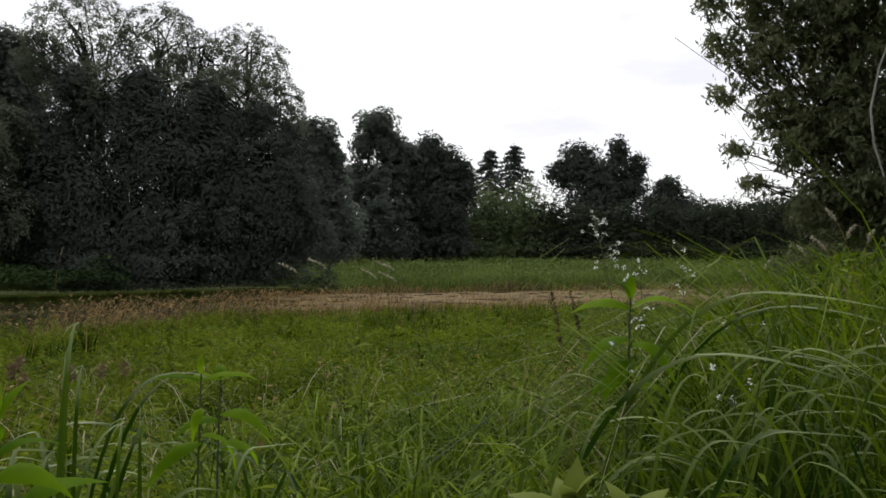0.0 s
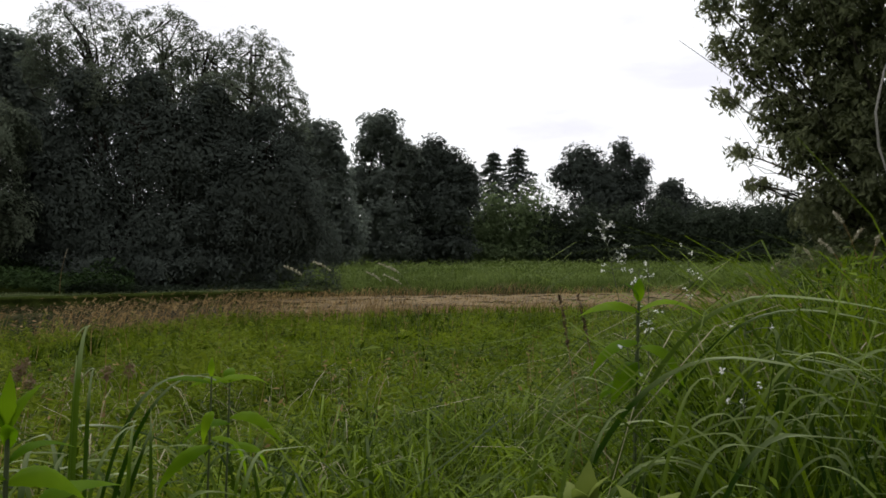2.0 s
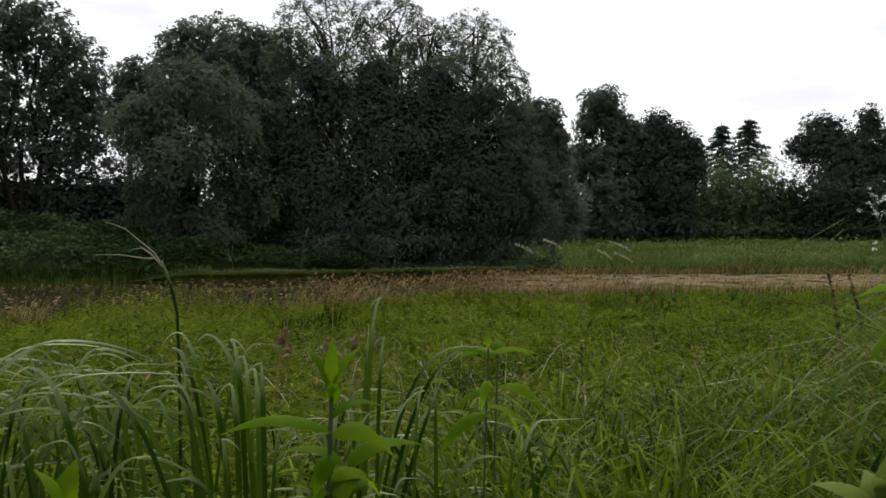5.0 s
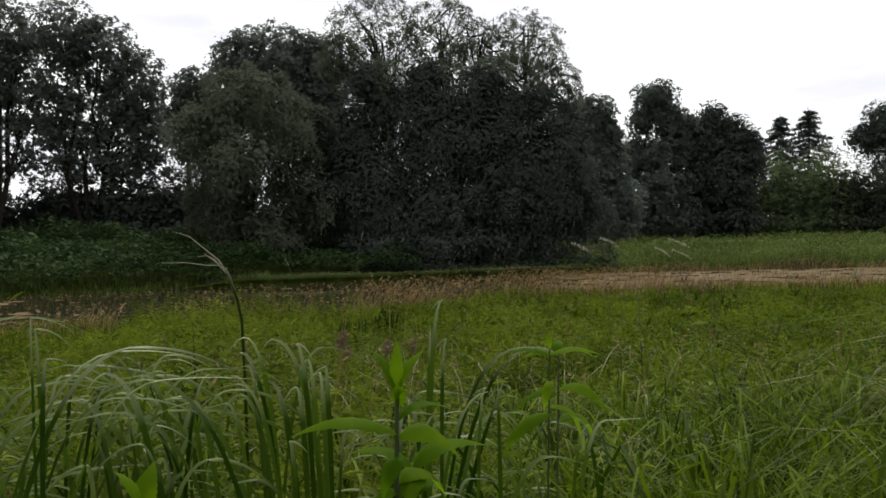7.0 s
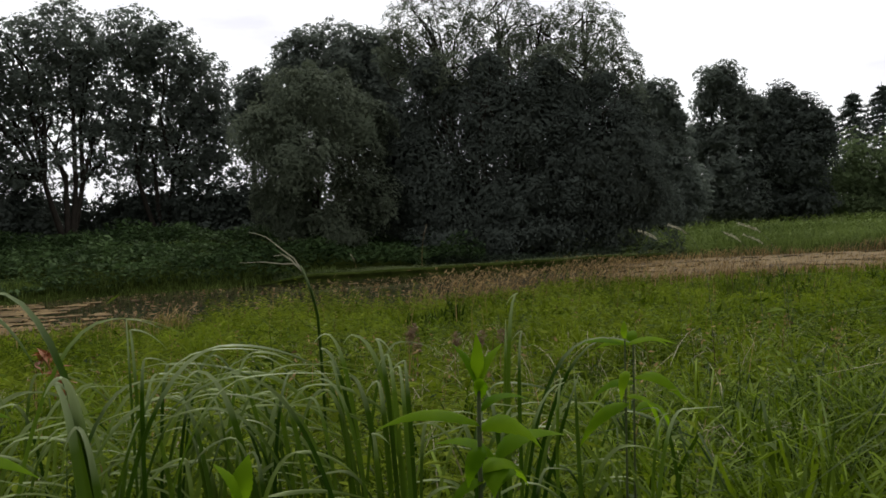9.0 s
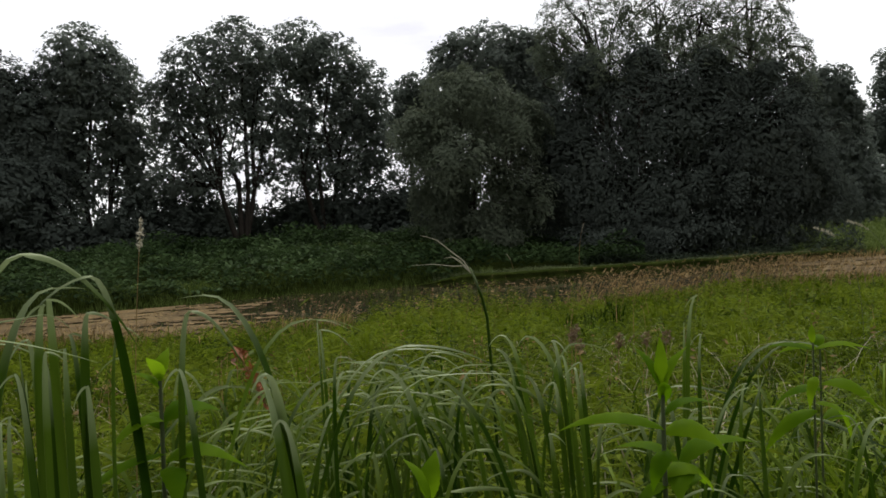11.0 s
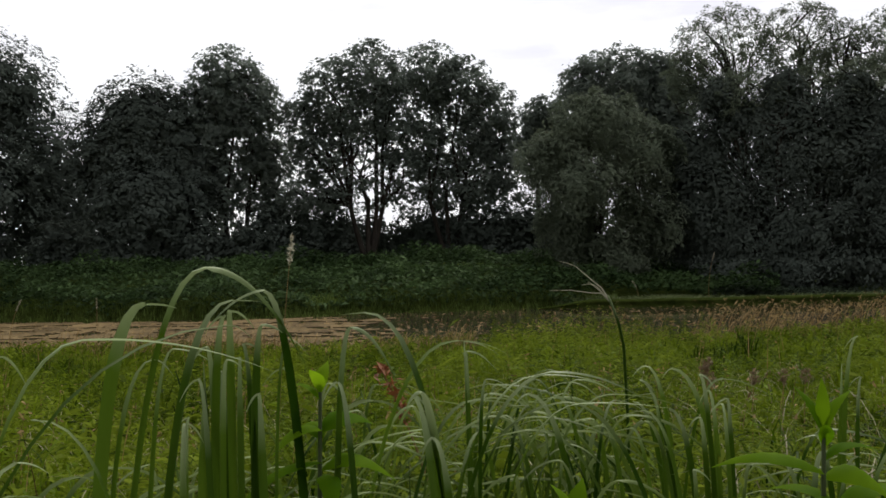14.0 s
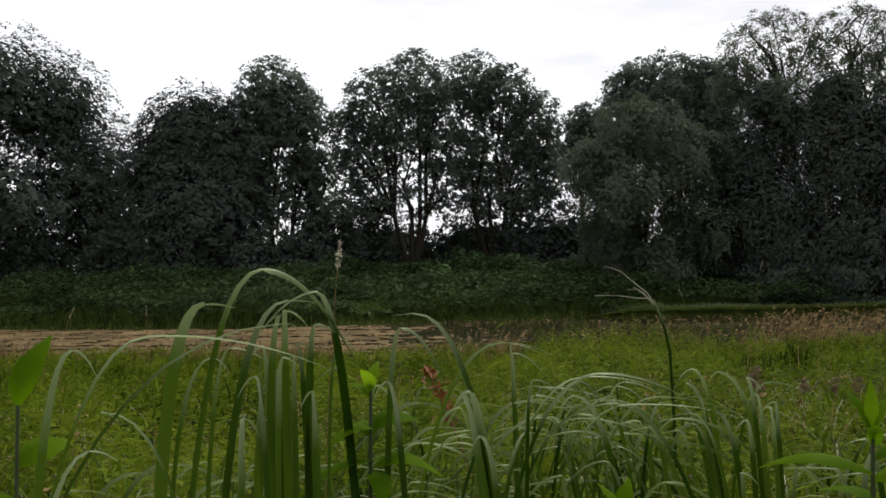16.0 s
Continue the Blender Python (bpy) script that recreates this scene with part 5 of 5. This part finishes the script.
def ear_stalk(label, az, d, z, lean, curl, length, plump, material=SEED, girth=0.0016, name="seed_stalk", scale=0.006, straw=DRY_GRASS, power=2.5):
    """A grass stalk with a seed head of many husks at its top."""
    line = arc(az, d, z, lean, curl, 20, power)
    base = line[0].copy()
    thing = new(name)
    thing.location = base
    part("stalk", mesh_of("stalk", *tube(line - base, np.linspace(girth * 1.3, girth * 0.6, len(line)), 5)), straw, thing)
    m = 90
    total = np.linalg.norm(np.diff(line, axis=0), axis=1).sum()
    s = 1 - rng.uniform(0, 1, m) * min(0.9, length / total)
    at = np.stack([np.interp(s, np.linspace(0, 1, len(line)), line[:, k]) for k in range(3)], -1)
    fat = plump * np.sin(np.clip((1 - s) * total / length, 0.05, 1) * math.pi) ** 0.5
    husk = at - base + rng.normal(size=(m, 3)).clip(-1.3, 1.3) * fat[:, None] * 0.5
    part("seed_head", mesh_of("seed_head", *leaf_cloud(husk, scale, 0.2, 2.6)), material, thing)
    return tagged(thing, label, "grass stalk")


for a, d, z, lean, plump in ((10.8, 6, 1.650, -0.26, 0.014), (8.9, 6, 1.682, -0.26, 0.008), (5.5, 6.2, 1.607, -0.24, 0.007), (4.6, 6, 1.668, -0.30, 0.008), (4.3, 6.1, 1.588, -0.26, 0.008)):
    ear_stalk("pale drooping grass ear above the meadow", a, d, z, lean, 0.36, 0.17, plump, scale=0.007, girth=0.0018, straw=STEM, power=4.2)
ear_stalk("grass stalk with pale feathery seed head", 56.1, 2.19, 1.852, 0.06, 0.0, 0.075, 0.010, scale=0.004)


def split_stalk(label, d, points, girth, tips):
    """A bent stalk that tapers along its points (bearing, height) and splits into fine pale tips."""
    line = np.array([(*polar(a, d), z) for a, z in points])
    line[0, 2] = float(ground(*line[0, :2])) - 0.02
    base = line[0].copy()
    thing = new("seed_stalk")
    thing.location = base
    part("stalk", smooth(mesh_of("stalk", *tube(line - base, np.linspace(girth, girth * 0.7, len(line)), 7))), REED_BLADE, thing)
    for way in tips:
        run = np.array([line[-2] * 0.5 + line[-1] * 0.5] + [(*polar(a, d), z) for a, z in way]) - base
        part("tip", smooth(mesh_of("tip", *tube(run, np.linspace(girth * 0.5, 0.0005, len(run)), 6))), SEED, thing, "pale dry tip")
    return tagged(thing, label, "grass stalk")


split_stalk("bent reed stalk with pale split tips", 2.13, [(34.2, 0), (34.25, 1.40), (34.35, 1.55), (34.6, 1.601), (34.95, 1.644), (35.3, 1.678)], 0.0044,
            [[(35.7, 1.697), (36.5, 1.723), (37.4, 1.753), (38.0, 1.762), (38.5, 1.767)], [(35.8, 1.69), (36.4, 1.708), (37.0, 1.706)], [(35.7, 1.684), (36.4, 1.685), (37.7, 1.693), (39.2, 1.694)], [(36.0, 1.70), (36.6, 1.713)]])
ear_stalk("dark brown dock stalk", -7.2, 2.0, 1.65, -0.07, 0.0, 0.12, 0.005, DOCK, scale=0.004)
ear_stalk("dark brown dock stalk", -8.4, 2.05, 1.65, -0.09, 0.0, 0.12, 0.005, DOCK, scale=0.004)
ear_stalk("rust-red dock seed head among the reeds", 51.9, 1.76, 1.565, -0.16, 0.0, 0.12, 0.030, RUST, scale=0.009, girth=0.003)
for a, d, z, lean in ((-24.0, 2.6, 1.86, -0.12), (-25.6, 2.8, 1.82, 0.1), (-22.4, 2.9, 1.76, -0.1), (-26.6, 2.5, 1.80, 0.06), (-21.0, 3.0, 1.72, 0.12), (-23.2, 2.4, 1.78, -0.15), (-19.0, 3.0, 1.68, -0.1)):
    ear_stalk("tawny grass ear above tall weeds", a, d, z, lean, 0.4, 0.10, 0.004, scale=0.004)
for a, d, z in ((26.2, 4.9, 1.20), (23.4, 4.9, 1.13), (25.9, 5.0, 1.10), (21.6, 4.9, 1.14), (26.6, 4.5, 1.22), (20.3, 5.0, 1.13)):
    ear_stalk("fading mauve flower head in the meadow", a, d, z, 0.02, 0.0, 0.07, 0.035, MAUVE, 0.003, "meadow_flower", 0.009)


for a, d, z, lean in ((67.6, 26.5, 1.05, 0.3), (63.4, 27.5, 1.0, 0.0), (23.8, 31.9, 1.85, 0.25), (29.0, 31.8, 0.9, -0.2)):
    ear_stalk("tall pale dead stalk at the far water's edge", a, d, z, lean, 0.0, 0.3, 0.014, name="dead_stalk", girth=0.009, scale=0.018)
for a, d, z in ((-17.0, 8.0, 1.44), (-17.5, 8.2, 1.42), (-16.6, 8.3, 1.41)):
    ear_stalk("small yellow goldenrod spray in the meadow", a, d, z, 0.06, 0.2, 0.12, 0.05, YOUNG_LEAF, 0.004, "goldenrod", 0.012)


def flower_spray(label, az, d, z, lean, count, span):
    """A thin branching stem with small white flowers."""
    line = arc(az, d, z, lean, 0.0)
    base = line[0].copy()
    thing = new("flower_spray")
    thing.location = base
    part("stem", mesh_of("stem", *tube(line - base, np.linspace(0.0025, 0.001, len(line)), 5)), STEM, thing)
    for _ in range(count):
        s = rng.uniform(0.86, 1.0)
        p = np.array([np.interp(s, np.linspace(0, 1, len(line)), line[:, k]) for k in range(3)]) - base
        q = p + rng.normal(size=3) * span * np.array([1, 1, 0.5]) + np.array([0, 0, span * 0.8])
        twig = part("twig", mesh_of("twig", *tube([p, (p + q) / 2 + np.array([0, 0, 0.004]), q], (0.0009, 0.0008, 0.0006), 4)), STEM, thing)
        part("flower", mesh_of("flower", *leaf_cloud(q + rng.normal(size=(10, 3)) * 0.0035, 0.0044, 0.6, 1.1)), PETAL, twig)
    return tagged(thing, label, "flower")


flower_spray("spray of small white flowers on a leaning stem", -9.9, 2.4, 1.84, -0.12, 22, 0.026)
flower_spray("small spray of white flowers", -15.4, 2.4, 1.77, -0.03, 8, 0.018)
flower_spray("single white flowers on a thin stem", -13.0, 2.4, 1.745, 0.0, 4, 0.012)
flower_spray("small white flowers over the leaves", -12.4, 2.2, 1.71, 0.02, 5, 0.015)
flower_spray("small white flowers low among leaves", -12.1, 1.66, 1.64, -0.02, 6, 0.03)
flower_spray("small white flowers in the tangled grass", -18.9, 1.8, 1.63, 0.02, 4, 0.025)
flower_spray("small white flowers in the tangled grass", -18.5, 1.5, 1.57, -0.03, 4, 0.02)

# the pale broken branch in the near tree
x, y = polar(-26.6, 9.3)
branch = new("dead_branch")
branch.location = (x, y, 2.55)
part("wood", smooth(mesh_of("wood", *tube([(0.10, 0, -0.10), (0.0, 0, 0.22), (-0.03, 0, 0.55), (0.06, 0.02, 0.95), (0.2, 0.05, 1.3)], (0.008, 0.012, 0.012, 0.010, 0.006), 7))), PALE_BARK, branch)
tagged(branch, "bleached dead branch caught in the leafy tree", "branch")
